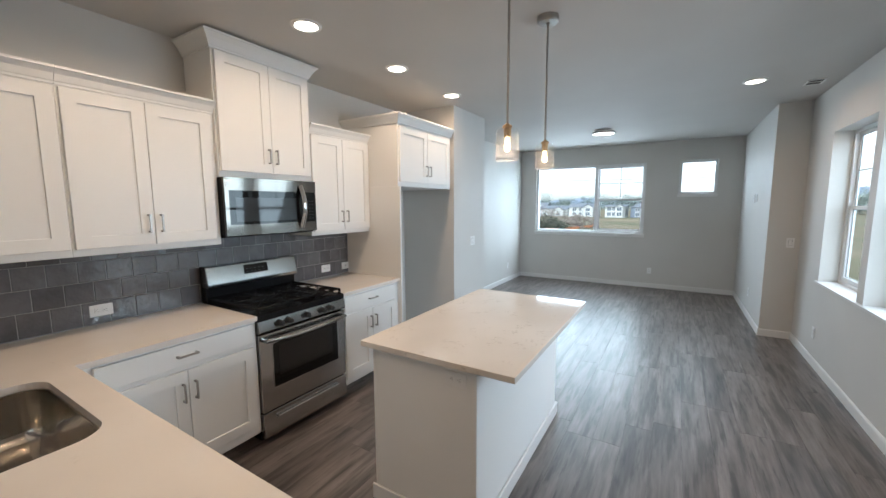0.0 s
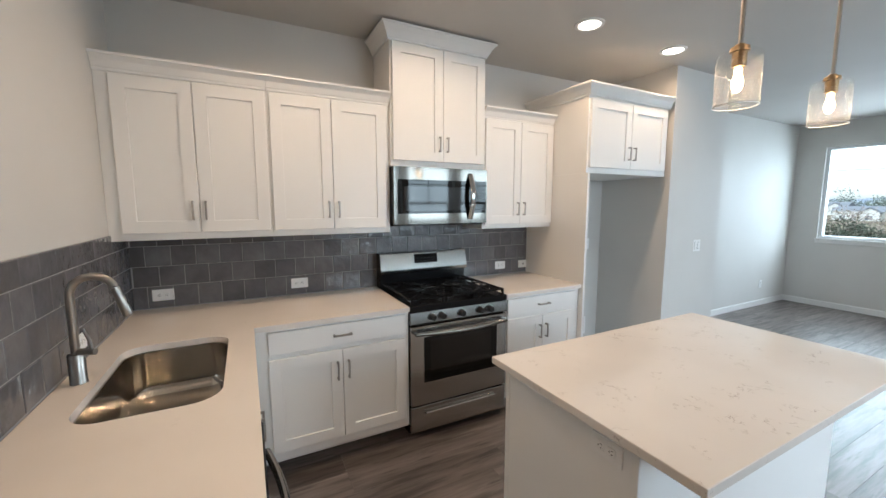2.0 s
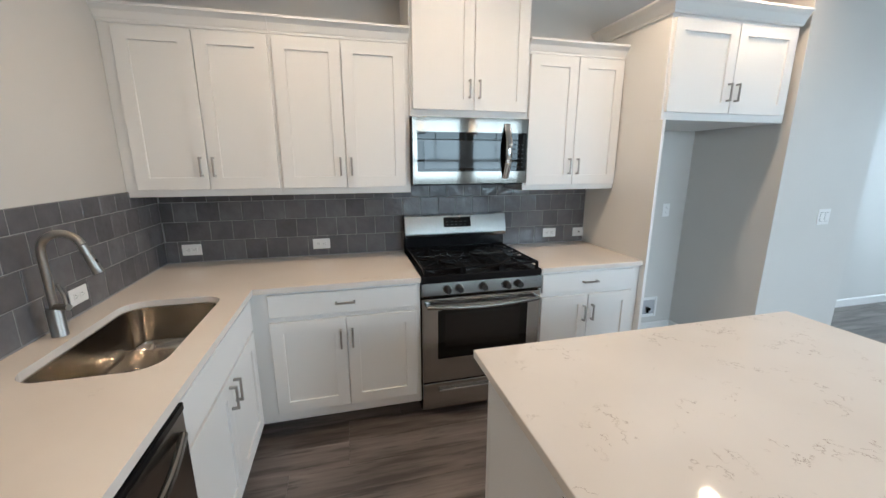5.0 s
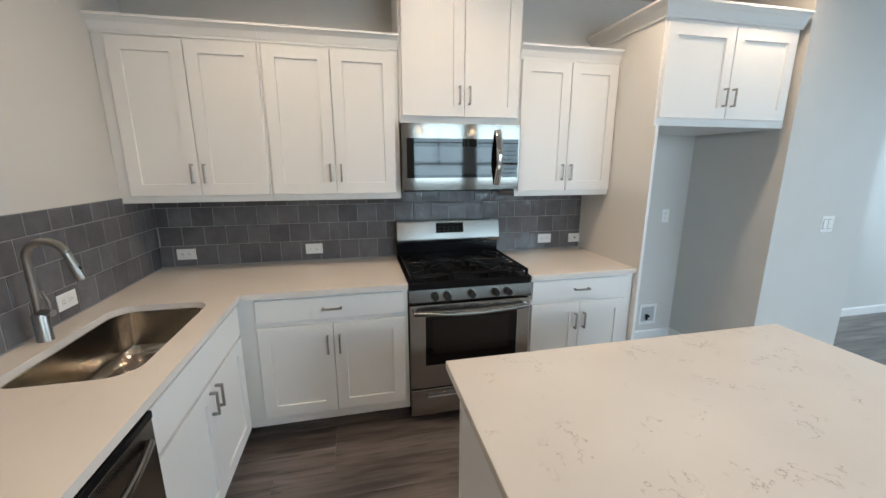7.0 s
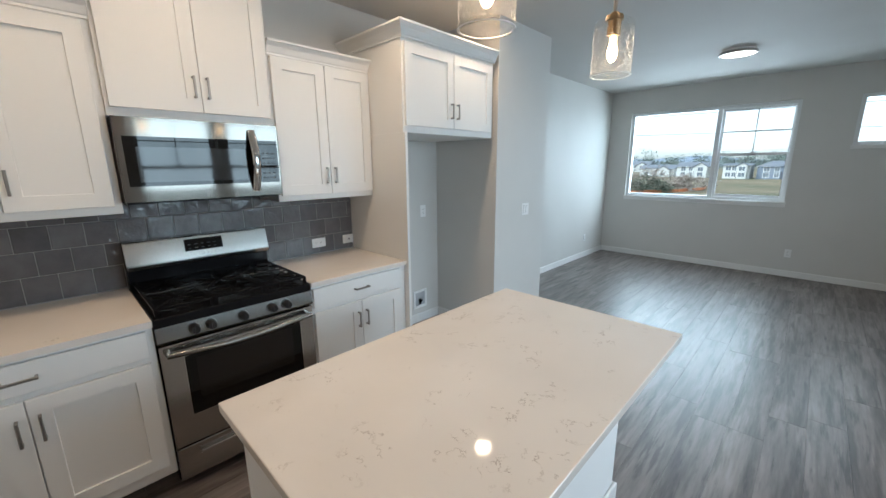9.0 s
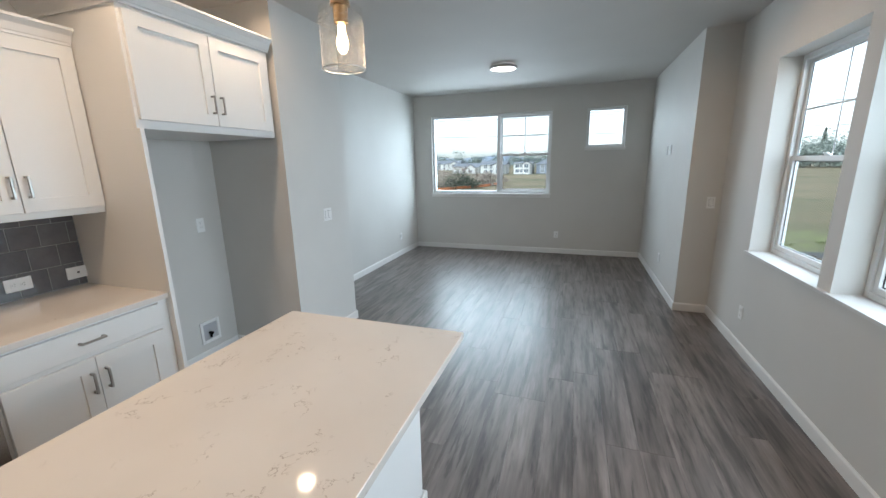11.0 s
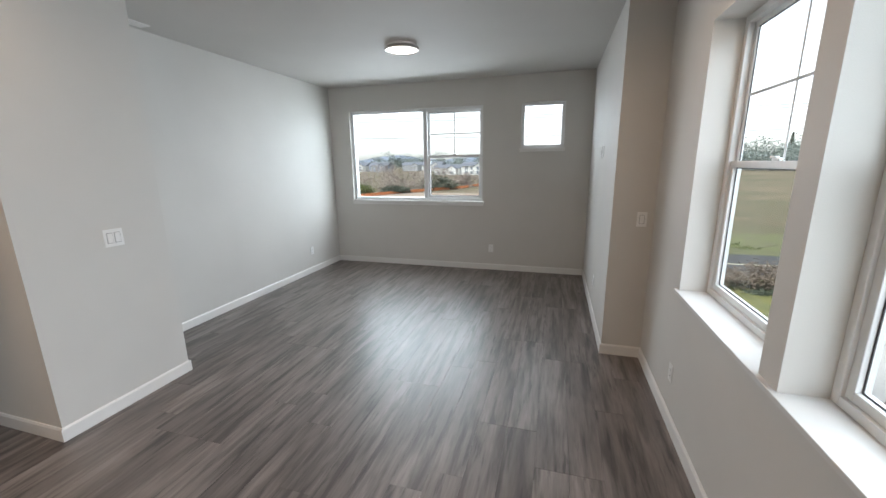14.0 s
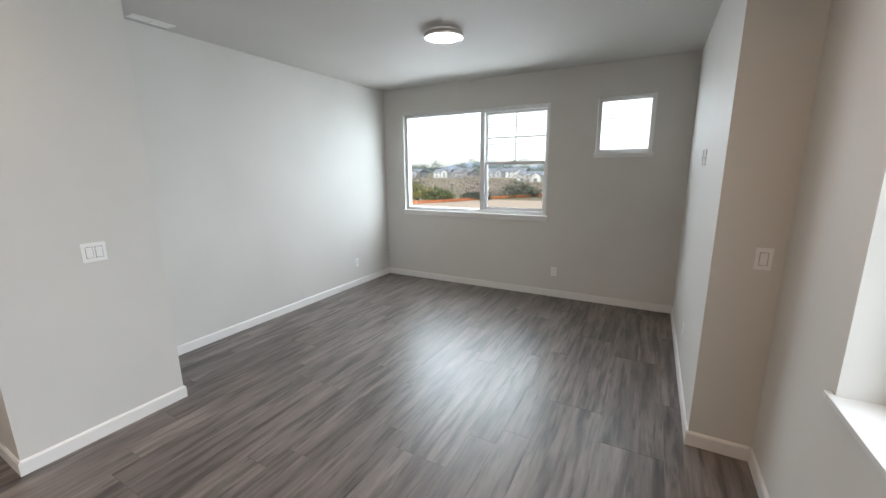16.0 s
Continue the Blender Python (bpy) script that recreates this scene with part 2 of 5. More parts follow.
def part(name, bm, mat, parent=None, label="", smooth=False, kind="", category="", group=""):
    """Links a bmesh, drawn in world places, as one mesh object with its origin at its base."""
    bmesh.ops.recalc_face_normals(bm, faces=bm.faces)
    me = bpy.data.meshes.new(name)
    xs = [v.co for v in bm.verts]
    lo = Vector([min(v[k] for v in xs) for k in range(3)])
    hi = Vector([max(v[k] for v in xs) for k in range(3)])
    base = Vector(((lo.x + hi.x) / 2, (lo.y + hi.y) / 2, lo.z))
    bmesh.ops.translate(bm, verts=bm.verts, vec=-base)
    bm.to_mesh(me)
    bm.free()
    me.materials.append(mat)
    if smooth:
        me.polygons.foreach_set("use_smooth", [True] * len(me.polygons))
        me.set_sharp_from_angle(angle=radians(40))
    ob = new(name, me)
    PLACE[ob] = base
    if parent:
        ob.parent = parent
        ob.location = base - PLACE[parent]
    else:
        ob.location = base
    return tagged(ob, label, category, group, kind)


def thing(name, at, label, category, group="", kind="", parent=None):
    ob = new(name)
    PLACE[ob] = Vector(at)
    ob.location = at
    return tagged(ob, label, category, group, kind)


def boxes(name, rows, mat, parent=None, bevel=0.0, **tags):
    bm = bmesh.new()
    for r in rows:
        box(bm, *r, bevel=bevel)
    return part(name, bm, mat, parent, **tags)


# ---- room ----
H = 2.78
LX, RX, PX, FY, BY = -2.945, 1.33, 1.025, 8.41, -2.4
SY = -0.07
SINK_END = -0.40
RWIN = [(2.105, 3.065), (3.19, 4.15), (4.275, 5.235)]
RZ0, RZ1 = 0.83, 2.315
FWIN = (-2.60, -0.457, 1.044, 2.417)
SWIN = (0.082, 0.668, 1.80, 2.417)
STUB = (-2.2, 4.02, 4.86)

boxes("floor", [(LX - 0.2, BY - 0.2, -0.3, RX + 0.2, FY + 0.2, -0.008)], SUB, kind="structure", label="grey-brown wood-look vinyl plank floor", category="floor")
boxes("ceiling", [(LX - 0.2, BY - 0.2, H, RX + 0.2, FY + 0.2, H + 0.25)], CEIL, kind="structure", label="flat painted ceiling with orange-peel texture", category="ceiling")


def build_walls():
    s = dict(kind="structure", category="wall")
    boxes("wall_west", [(LX - 0.16, BY, 0, LX, FY, H)], WALL, label="light grey painted wall behind kitchen and living room", **s)
    boxes("wall_stub", [(LX, STUB[1], 0, STUB[0], STUB[2], H)], WALL, label="light grey painted wall block beside the fridge alcove", **s)
    boxes("wall_sink", [(LX, SY - 0.15, 0, SINK_END, SY, H)], WALL, label="light grey painted wall behind the sink", **s)
    # these two walls are unseen, added to close the room for bounced light
    boxes("wall_hall", [(SINK_END - 0.15, BY, 0, SINK_END, SY - 0.15, H)], WALL, label="plain light grey side wall, added unseen to close the room", **s)
    boxes("wall_south", [(LX, BY - 0.16, 0, RX + 0.215, BY, H)], WALL, label="plain light grey end wall, added unseen to close the room", **s)
    rows = [(RX, BY, 0, RX + 0.215, 6.01, RZ0), (RX, BY, RZ1, RX + 0.215, 6.01, H)]
    ys = [BY] + [v for w in RWIN for v in w] + [6.01]
    rows += [(RX, a, RZ0, RX + 0.215, b, RZ1) for a, b in zip(ys[::2], ys[1::2])]
    boxes("wall_east", rows, WALL, label="light grey painted wall with three tall windows", **s)
    boxes("wall_east_step", [(PX, 6.01, 0, RX + 0.215, FY, H)], WALL, label="light grey painted wall that steps into the room", **s)
    x0, x1, z0, z1 = FWIN
    a0, a1, b0, b1 = SWIN
    y0, y1 = FY, FY + 0.17
    rows = [(LX - 0.16, y0, 0, x0, y1, H), (x0, y0, 0, x1, y1, z0), (x0, y0, z1, x1, y1, H), (x1, y0, 0, a0, y1, H),
            (a0, y0, 0, a1, y1, b0), (a0, y0, b1, a1, y1, H), (a1, y0, 0, RX + 0.215, y1, H)]
    boxes("wall_north", rows, WALL, label="light grey painted end wall with a wide window and a small one", **s)


build_walls()


def baseboard(name, x0, y0, x1, y1, nx, ny):
    """A run of skirting against a wall; nx, ny: the way it faces."""
    bm = bmesh.new()
    t, h = 0.013, 0.088
    prof = [(0, 0), (t, 0), (t, h - 0.012), (t - 0.007, h), (0, h)]
    a = [bm.verts.new((x0 + nx * p, y0 + ny * p, q)) for p, q in prof]
    b = [bm.verts.new((x1 + nx * p, y1 + ny * p, q)) for p, q in prof]
    bm.faces.new(a)
    bm.faces.new(b[::-1])
    for k in range(5):
        bm.faces.new((a[k], b[k], b[(k + 1) % 5], a[(k + 1) % 5]))
    part(name, bm, TRIM, kind="structure", label="white painted baseboard", category="baseboard")


e = 0.013
baseboard("baseboard", LX, STUB[2] + e, LX, FY, 1, 0)
baseboard("baseboard", LX, STUB[2], STUB[0] + e, STUB[2], 0, 1)
baseboard("baseboard", STUB[0], STUB[1], STUB[0], STUB[2], 1, 0)
baseboard("baseboard", LX, STUB[1], STUB[0] + e, STUB[1], 0, -1)
baseboard("baseboard", LX, 3.02, LX, STUB[1] - e, 1, 0)
baseboard("baseboard", LX + e, FY, PX - e, FY, 0, -1)
baseboard("baseboard", PX, 6.01, PX, FY, -1, 0)
baseboard("baseboard", PX - e, 6.01, RX - e, 6.01, 0, -1)
baseboard("baseboard", RX, BY, RX, 6.01, -1, 0)
baseboard("baseboard", SINK_END, BY, SINK_END, SY, 1, 0)
baseboard("baseboard", SINK_END + e, BY, RX - e, BY, 0, 1)


# ---- windows ----
def frame_box(facing, at):
    """Returns a function that adds a box by its place along the wall, out of it (into the room is positive) and up."""
    def add(bm, u0, u1, w0, w1, z0, z1, bevel=0.002):
        if facing == "-x":
            box(bm, at - w1, u0, z0, at - w0, u1, z1, bevel=bevel)
        elif facing == "+x":
            box(bm, at + w0, u0, z0, at + w1, u1, z1, bevel=bevel)
        elif facing == "-y":
            box(bm, u0, at - w1, z0, u1, at - w0, z1, bevel=bevel)
        else:
            box(bm, u0, at + w0, z0, u1, at + w1, z1, bevel=bevel)
    return add


def ring(add, bm, u0, u1, w0, w1, z0, z1, t, bevel=0.002):
    add(bm, u0, u0 + t, w0, w1, z0, z1, bevel)
    add(bm, u1 - t, u1, w0, w1, z0, z1, bevel)
    add(bm, u0 + t, u1 - t, w0, w1, z0, z0 + t, bevel)
    add(bm, u0 + t, u1 - t, w0, w1, z1 - t, z1, bevel)


def window(name, facing, at, u0, u1, z0, z1, label, hung=None, meet=None, mull=None, grille=True):
    """A white vinyl window in an opening. at: the wall's face; hung: the stretch with two sashes; mull: the mullion between two lights."""
    add = frame_box(facing, at)
    base = (at, (u0 + u1) / 2, z0) if "x" in facing else ((u0 + u1) / 2, at, z0)
    w = thing(name, base, label, "window", kind="structure")
    d0, d1 = (-0.20, -0.143) if "x" in facing else (-0.13, -0.045)
    bm = bmesh.new()
    t = 0.035 if "x" in facing else 0.045
    ring(add, bm, u0, u1, d0, d1, z0, z1, t)
    if mull:
        add(bm, mull[0], mull[1], d0, d1, z0 + t, z1 - t)
    part("window_frame", bm, VINYL, w)
    gm = (d0 + d1) / 2

    def pane(a, b, c, d, depth):
        bm = bmesh.new()
        add(bm, a, b, depth - 0.003, depth + 0.003, c, d, 0)
        p = part("pane", bm, GLASS, w)
        p.visible_shadow = False

    def gasket(a, b, c, d, depth):
        bm = bmesh.new()
        ring(add, bm, a, b, depth + 0.0035, depth + 0.007, c, d, 0.0045, 0)
        part("gasket", bm, SEAL, w, "thin dark rubber seal")

    if hung:
        a, b = hung
        bm = bmesh.new()
        ring(add, bm, a, b, gm - 0.002, gm + 0.016, z0 + t, meet + 0.02, 0.034)
        for q in ((a, a + 0.034, z0 + t, meet - 0.021), (b - 0.034, b, z0 + t, meet - 0.021), (a + 0.034, b - 0.034, z0 + t, z0 + t + 0.034)):
            add(bm, q[0], q[1], gm - 0.024, gm - 0.002, q[2], q[3], 0)
        part("lower_sash", bm, VINYL, w)
        pane(a + 0.034, b - 0.034, z0 + t + 0.034, meet - 0.014, gm - 0.008)
        gasket(a + 0.034, b - 0.034, z0 + t + 0.034, meet - 0.014, gm - 0.008)
        bm = bmesh.new()
        ring(add, bm, a, b, gm - 0.022, gm - 0.004, meet - 0.02, z1 - t, 0.026)
        part("upper_sash", bm, VINYL, w)
        pane(a + 0.026, b - 0.026, meet + 0.006, z1 - t - 0.026, gm - 0.018)
        gasket(a + 0.026, b - 0.026, meet + 0.006, z1 - t - 0.026, gm - 0.018)
        if grille:
            bm = bmesh.new()
            c, m2 = (a + b) / 2, (meet + z1 - t) / 2
            add(bm, c - 0.007, c + 0.007, gm - 0.014, gm - 0.010, meet + 0.006, z1 - t - 0.026)
            add(bm, a + 0.026, b - 0.026, gm - 0.0135, gm - 0.0105, m2 - 0.007, m2 + 0.007, 0.001)
            part("grille", bm, plain("grille_white", (0.55, 0.56, 0.57), 0.4), w)
        bm = bmesh.new()
        add(bm, (a + b) / 2 - 0.03, (a + b) / 2 + 0.03, gm + 0.004, gm + 0.02, meet + 0.0195, meet + 0.033, 0.004)
        add(bm, (a + b) / 2 - 0.01, (a + b) / 2 + 0.035, gm + 0.006, gm + 0.026, meet + 0.031, meet + 0.041, 0.003)
        part("latch", bm, VINYL, w)
    return w, pane, gm, t


for k, (a, b) in enumerate(RWIN):
    window("window_%d" % (k + 1), "-x", RX, a, b, RZ0 + 0.02, RZ1, "white vinyl single-hung window with a four-light upper sash, above the long sill", hung=(a + 0.035, b - 0.035), meet=1.585)
x0, x1, z0, z1 = FWIN
w, pane, gm, t = window("window_4", "-y", FY, x0, x1, z0, z1, "wide white vinyl window, one fixed light beside a single-hung light", hung=(-1.325, x1 - 0.035), meet=1.715, mull=(-1.385, -1.325))
pane(x0 + t, -1.385, z0 + t, z1 - t, gm)
a0, a1, b0, b1 = SWIN
w, pane, gm, t = window("window_5", "-y", FY, a0, a1, b0, b1, "small white vinyl fixed window high in the end wall")
pane(a0 + t, a1 - t, b0 + t, b1 - t, gm)

boxes("window_sill", [(RX - 0.022, 2.06, RZ0 - 0.001, RX + 0.215, 5.235 + 0.0, RZ0 + 0.02), (RX - 0.022, 5.235, RZ0 - 0.001, RX, 5.27, RZ0 + 0.02)], DIMTRIM, bevel=0.002, kind="structure", label="long white painted window sill", category="window sill")
boxes("window_sill", [(x0 - 0.02, FY - 0.028, z0 - 0.018, x1 + 0.02, FY, z0 + 0.002), (x0 - 0.012, FY - 0.014, z0 - 0.066, x1 + 0.012, FY, z0 - 0.018)], TRIM, bevel=0.002, kind="structure", label="white painted sill and apron under the wide window", category="window sill")
boxes("window_sill", [(a0 - 0.02, FY - 0.028, b0 - 0.012, a1 + 0.02, FY, b0 + 0.002), (a0 - 0.012, FY - 0.014, b0 - 0.045, a1 + 0.012, FY, b0 - 0.012)], TRIM, bevel=0.002, kind="structure", label="white painted sill and apron under the small window", category="window sill")


def window_light(at, way, w, h, share=1.0, spread=140):
    l = bpy.data.lights.new("window_light", "AREA")
    l.shape, l.size, l.size_y, l.energy, l.color = "RECTANGLE", w, h, WINDOW_LIGHT * w * h * share, (0.84, 0.93, 1.0)
    l.spread = radians(spread)
    new("window_light", l).matrix_world = look(at, Vector(at) + Vector(way))


# the sky's light comes from above the horizon, so each stands a little higher than its opening
ya, yb = min(a for a, b in RWIN), max(b for a, b in RWIN)
window_light((RX + 0.85, (ya + yb) / 2, (RZ0 + RZ1) / 2 + 0.55), (-1, 0, -0.5), yb - ya + 0.6, RZ1 - RZ0 + 0.5)
for w in (FWIN, SWIN):
    window_light(((w[0] + w[1]) / 2, FY + 0.55, (w[2] + w[3]) / 2 + 0.30), (0, -1, -0.4), w[1] - w[0] + 0.7, w[3] - w[2] + 0.3, NORTH, 180)


# ---- kitchen cabinets ----
def spot(facing, at):
    """The world place of a point by its place along the wall, out of it and up."""
    if facing == "+x":
        return lambda u, w, z: (at + w, u, z)
    return lambda u, w, z: (u, at + w, z)


def shaker(put, bm, u0, u1, w, z0, z1, rail=0.066):
    """A door with a recessed panel in a flat frame, as one closed skin; w: its back."""
    t, c, d = 0.020, 0.0018, 0.010
    def ring4(g, q):
        return [bm.verts.new(put(u, q, z)) for u, z in ((u0 + g, z0 + g), (u1 - g, z0 + g), (u1 - g, z1 - g), (u0 + g, z1 - g))]
    rings = [ring4(0, w), ring4(0, w + t - c), ring4(c, w + t), ring4(rail, w + t), ring4(rail + 0.0012, w + t - d)]
    bm.faces.new(rings[0])
    bm.faces.new(rings[-1])
    for a, b in zip(rings, rings[1:]):
        for k in range(4):
            bm.faces.new((a[k], a[(k + 1) % 4], b[(k + 1) % 4], b[k]))


def pull(add, parent, u, w, z, upright=True, length=0.108):
    bm = bmesh.new()
    s, h, p = 0.0055, length / 2, 0.032
    if upright:
        add(bm, u - s, u + s, w + p - 0.010, w + p, z - h, z + h, 0.002)
        for q in (z - h, z + h - 0.011):
            add(bm, u - s, u + s, w, w + p - 0.010, q, q + 0.011, 0.001)
    else:
        add(bm, u - h, u + h, w + p - 0.010, w + p, z - s, z + s, 0.002)
        for q in (u - h, u + h - 0.011):
            add(bm, q, q + 0.011, w, w + p - 0.010, z - s, z + s, 0.001)
    part("handle", bm, NICKEL, parent, "brushed nickel bar handle")


def cabinet(name, facing, at, body, doors, label, group, drawers=(), pull_z=None, side=0, extra=()):
    """A cabinet unit. at: the door backs' plane; body: rows of boxes; doors: (u0, u1, z0, z1, the edge its handle is by)."""
    add = frame_box(facing, at)
    b = body[0]
    c = thing(name, ((b[0] + b[3]) / 2, (b[1] + b[4]) / 2, b[2]), label, "cabinet", group)
    bm = bmesh.new()
    for r in body:
        box(bm, *r, bevel=0.0012)
    part("body", bm, CAB, c)
    for u0, u1, z0, z1, by in doors:
        bm = bmesh.new()
        shaker(spot(facing, at), bm, u0, u1, 0.001, z0, z1)
        d = part("door", bm, CAB, c)
        if by:
            pull(add, d, u1 - 0.03 if by == "hi" else u0 + 0.03, 0.021, pull_z)
    for u0, u1, z0, z1, handle in drawers:
        bm = bmesh.new()
        add(bm, u0, u1, 0.001, 0.021, z0, z1, 0.002)
        d = part("drawer_front", bm, CAB, c)
        if handle:
            pull(add, d, (u0 + u1) / 2, 0.021, (z0 + z1) / 2, False, 0.108)
    return c


def crown(parent, pts, z0, z1, out, closed_ends=True):
    """Crown moulding along a path in plan, as (x, y, nx, ny) with the mitred way out at each corner."""
    bm = bmesh.new()
    h = z1 - z0
    prof = [(0.0, z0 - 0.012), (0.010, z0 - 0.012), (0.012, z0), (0.016, z0 + 0.004), (out * 0.55, z0 + h * 0.5), (out - 0.006, z1 - 0.014), (out, z1 - 0.013), (out, z1), (0.0, z1)]
    rows = [[bm.verts.new((x + nx * p, y + ny * p, q)) for p, q in prof] for x, y, nx, ny in pts]
    n = len(prof)
    for a, b in zip(rows, rows[1:]):
        for k in range(n):
            bm.faces.new((a[k], b[k], b[(k + 1) % n], a[(k + 1) % n]))
    bm.faces.new(rows[0])
    bm.faces.new(rows[-1][::-1])
    return part("crown", bm, CAB, parent, "white crown moulding")


UX = -2.622
BXF = -2.262
cap = 0.018


def upper(name, y0, y1, mid, z0, z1, top, fx, doors_z, label, out, left_return, right_return, frame=(0.012, 0.012)):
    c = cabinet(name, "+x", fx, [(LX + 0.001, y0, z0, fx, y1, z1 + 0.01)],
                [(y0 + frame[0], mid - 0.002, doors_z[0], doors_z[1], "hi"), (mid + 0.002, y1 - frame[1], doors_z[0], doors_z[1], "lo")],
                label, "wall cabinets", pull_z=doors_z[0] + 0.125)
    pts = []
    if left_return:
        pts += [(LX + 0.002, y0, 0, -1), (fx, y0, 1, -1)]
    else:
        pts += [(fx, y0, 1, 0)]
    if right_return:
        pts += [(fx, y1, 1, 1), (LX + 0.002, y1, 0, 1)]
    else:
        pts += [(fx, y1, 1, 0)]
    crown(c, pts, z1 + 0.01, top, out)
    return c


UL = "white painted shaker wall cabinet with two doors, over the tiled counter"
upper("wall_cabinet", SY + 0.001, 0.7245, 0.351, 1.37, 2.245, 2.325, UX, (1.409, 2.232), UL, 0.055, False, False, (0.062, 0.010))
upper("wall_cabinet", 0.7255, 1.494, 1.100, 1.37, 2.245, 2.325, UX, (1.409, 2.232), UL, 0.055, False, False, (0.011, 0.030))
upper("wall_cabinet", 1.495, 2.27, 1.897, 1.835, 2.67, 2.765, UX + 0.025, (1.875, 2.66), "tall white shaker wall cabinet over the microwave", 0.065, True, True, (0.014, 0.018))
upper("wall_cabinet", 2.271, 2.993, 2.640, 1.37, 2.245, 2.325, UX, (1.406, 2.236), "white two-door shaker wall cabinet beside the fridge alcove", 0.055, False, False, (0.018, 0.006))

# fridge surround
fr = cabinet("fridge_cabinet", "+x", -2.236, [(LX + 0.001, 2.994, 1.815, -2.236, 3.985, 2.42), (LX + 0.001, 2.994, 0, -2.215, 3.016, 1.815)],
             [(3.010, 3.484, 1.860, 2.385, "hi"), (3.488, 3.953, 1.860, 2.385, "lo")],
             "white shaker cabinet over an empty fridge alcove", "wall cabinets", pull_z=1.985)
crown(fr, [(LX + 0.002, 2.994, 0, -1), (-2.226, 2.994, 1, -1), (-2.226, 3.985, 1, 0)], 2.418, 2.495, 0.06)

# base cabinets
TOP = 0.914
CT = 0.884


def base_body(y0, y1):
    return [(LX + 0.001, y0, 0.105, BXF, y1, CT - 0.001), (LX + 0.001, y0, 0.0, -2.41, y1, 0.085), (LX + 0.001, y0, 0.085, BXF - 0.022, y1, 0.105)]


BL = "white shaker base cabinet with one drawer, under the quartz counter"
cabinet("base_cabinet", "+x", BXF, base_body(0.56, 1.479), [(0.65, 1.048, 0.163, 0.712, "hi"), (1.052, 1.452, 0.163, 0.712, "lo")], BL, "base cabinets", drawers=[(0.652, 1.452, 0.742, 0.868, True)], pull_z=0.59)
cabinet("base_cabinet", "+x", BXF, base_body(2.249, 2.993), [(2.262, 2.596, 0.155, 0.715, "hi"), (2.599, 2.935, 0.155, 0.715, "lo")], BL.replace("under the quartz counter", "beside the range"), "base cabinets", drawers=[(2.262, 2.935, 0.742, 0.868, True)], pull_z=0.59)
SF = 0.555
cabinet("sink_cabinet", "+y", SF, [(-2.262, SY + 0.001, 0.105, -1.322, SF, CT - 0.26), (-2.262, SF - 0.04, CT - 0.26, -1.322, SF, CT - 0.001), (-2.262, SY + 0.001, 0.0, -1.322, SF - 0.06, 0.105), (-2.262, SY + 0.001, CT - 0.26, -2.24, SF - 0.04, CT - 0.001)],
        [(-2.22, -1.787, 0.13, 0.685, "hi"), (-1.784, -1.335, 0.13, 0.685, "lo")], "white two-door shaker sink cabinet under the worktop", "base cabinets", drawers=[(-2.22, -1.335, 0.70, 0.862, False)], pull_z=0.60)
boxes("end_panel", [(-0.7, SY + 0.001, 0, -0.44, SF, CT - 0.001)], CAB, label="white painted cabinet end beside the dishwasher", category="cabinet", bevel=0.0012)

# worktops
SINK = (-2.185, -1.465, 0.06, 0.475)


def rounded(x0, y0, x1, y1, r, n=7):
    pts = []
    for cx, cy, a0 in ((x1 - r, y1 - r, 0), (x0 + r, y1 - r, 90), (x0 + r, y0 + r, 180), (x1 - r, y0 + r, 270)):
        pts += [(cx + r * math.cos(radians(a0 + 90 * k / n)), cy + r * math.sin(radians(a0 + 90 * k / n))) for k in range(n + 1)]
    return pts


def slab_with_hole(bm, x0, y0, x1, y1, hole, z0, z1):
    """A slab with a rounded hole: rays from the hole's outline to the slab's edge."""
    cx, cy = (hole[0] + hole[1]) / 2, (hole[2] + hole[3]) / 2
    inner = rounded(hole[0], hole[2], hole[1], hole[3], 0.095)
    corners = [(x1, y1), (x0, y1), (x0, y0), (x1, y0)]
    outer = []
    for x, y in inner:
        dx, dy = x - cx, y - cy
        s = min(((x1 - cx) if dx > 0 else (x0 - cx)) / dx if abs(dx) > 1e-6 else 1e9, ((y1 - cy) if dy > 0 else (y0 - cy)) / dy if abs(dy) > 1e-6 else 1e9)
        outer.append([cx + dx * s, cy + dy * s])
    for c in corners:
        k = min(range(len(outer)), key=lambda i: (outer[i][0] - c[0]) ** 2 + (outer[i][1] - c[1]) ** 2)
        outer[k] = list(c)
    n = len(inner)
    v = [[bm.verts.new((p[0], p[1], z)) for p in ps] for ps, z in ((inner, z0), (inner, z1), (outer, z0), (outer, z1))]
    for k in range(n):
        j = (k + 1) % n
        bm.faces.new((v[1][k], v[1][j], v[3][j], v[3][k]))
        bm.faces.new((v[0][k], v[0][j], v[2][j], v[2][k]))
        bm.faces.new((v[0][k], v[0][j], v[1][j], v[1][k]))
        bm.faces.new((v[2][k], v[2][j], v[3][j], v[3][k]))


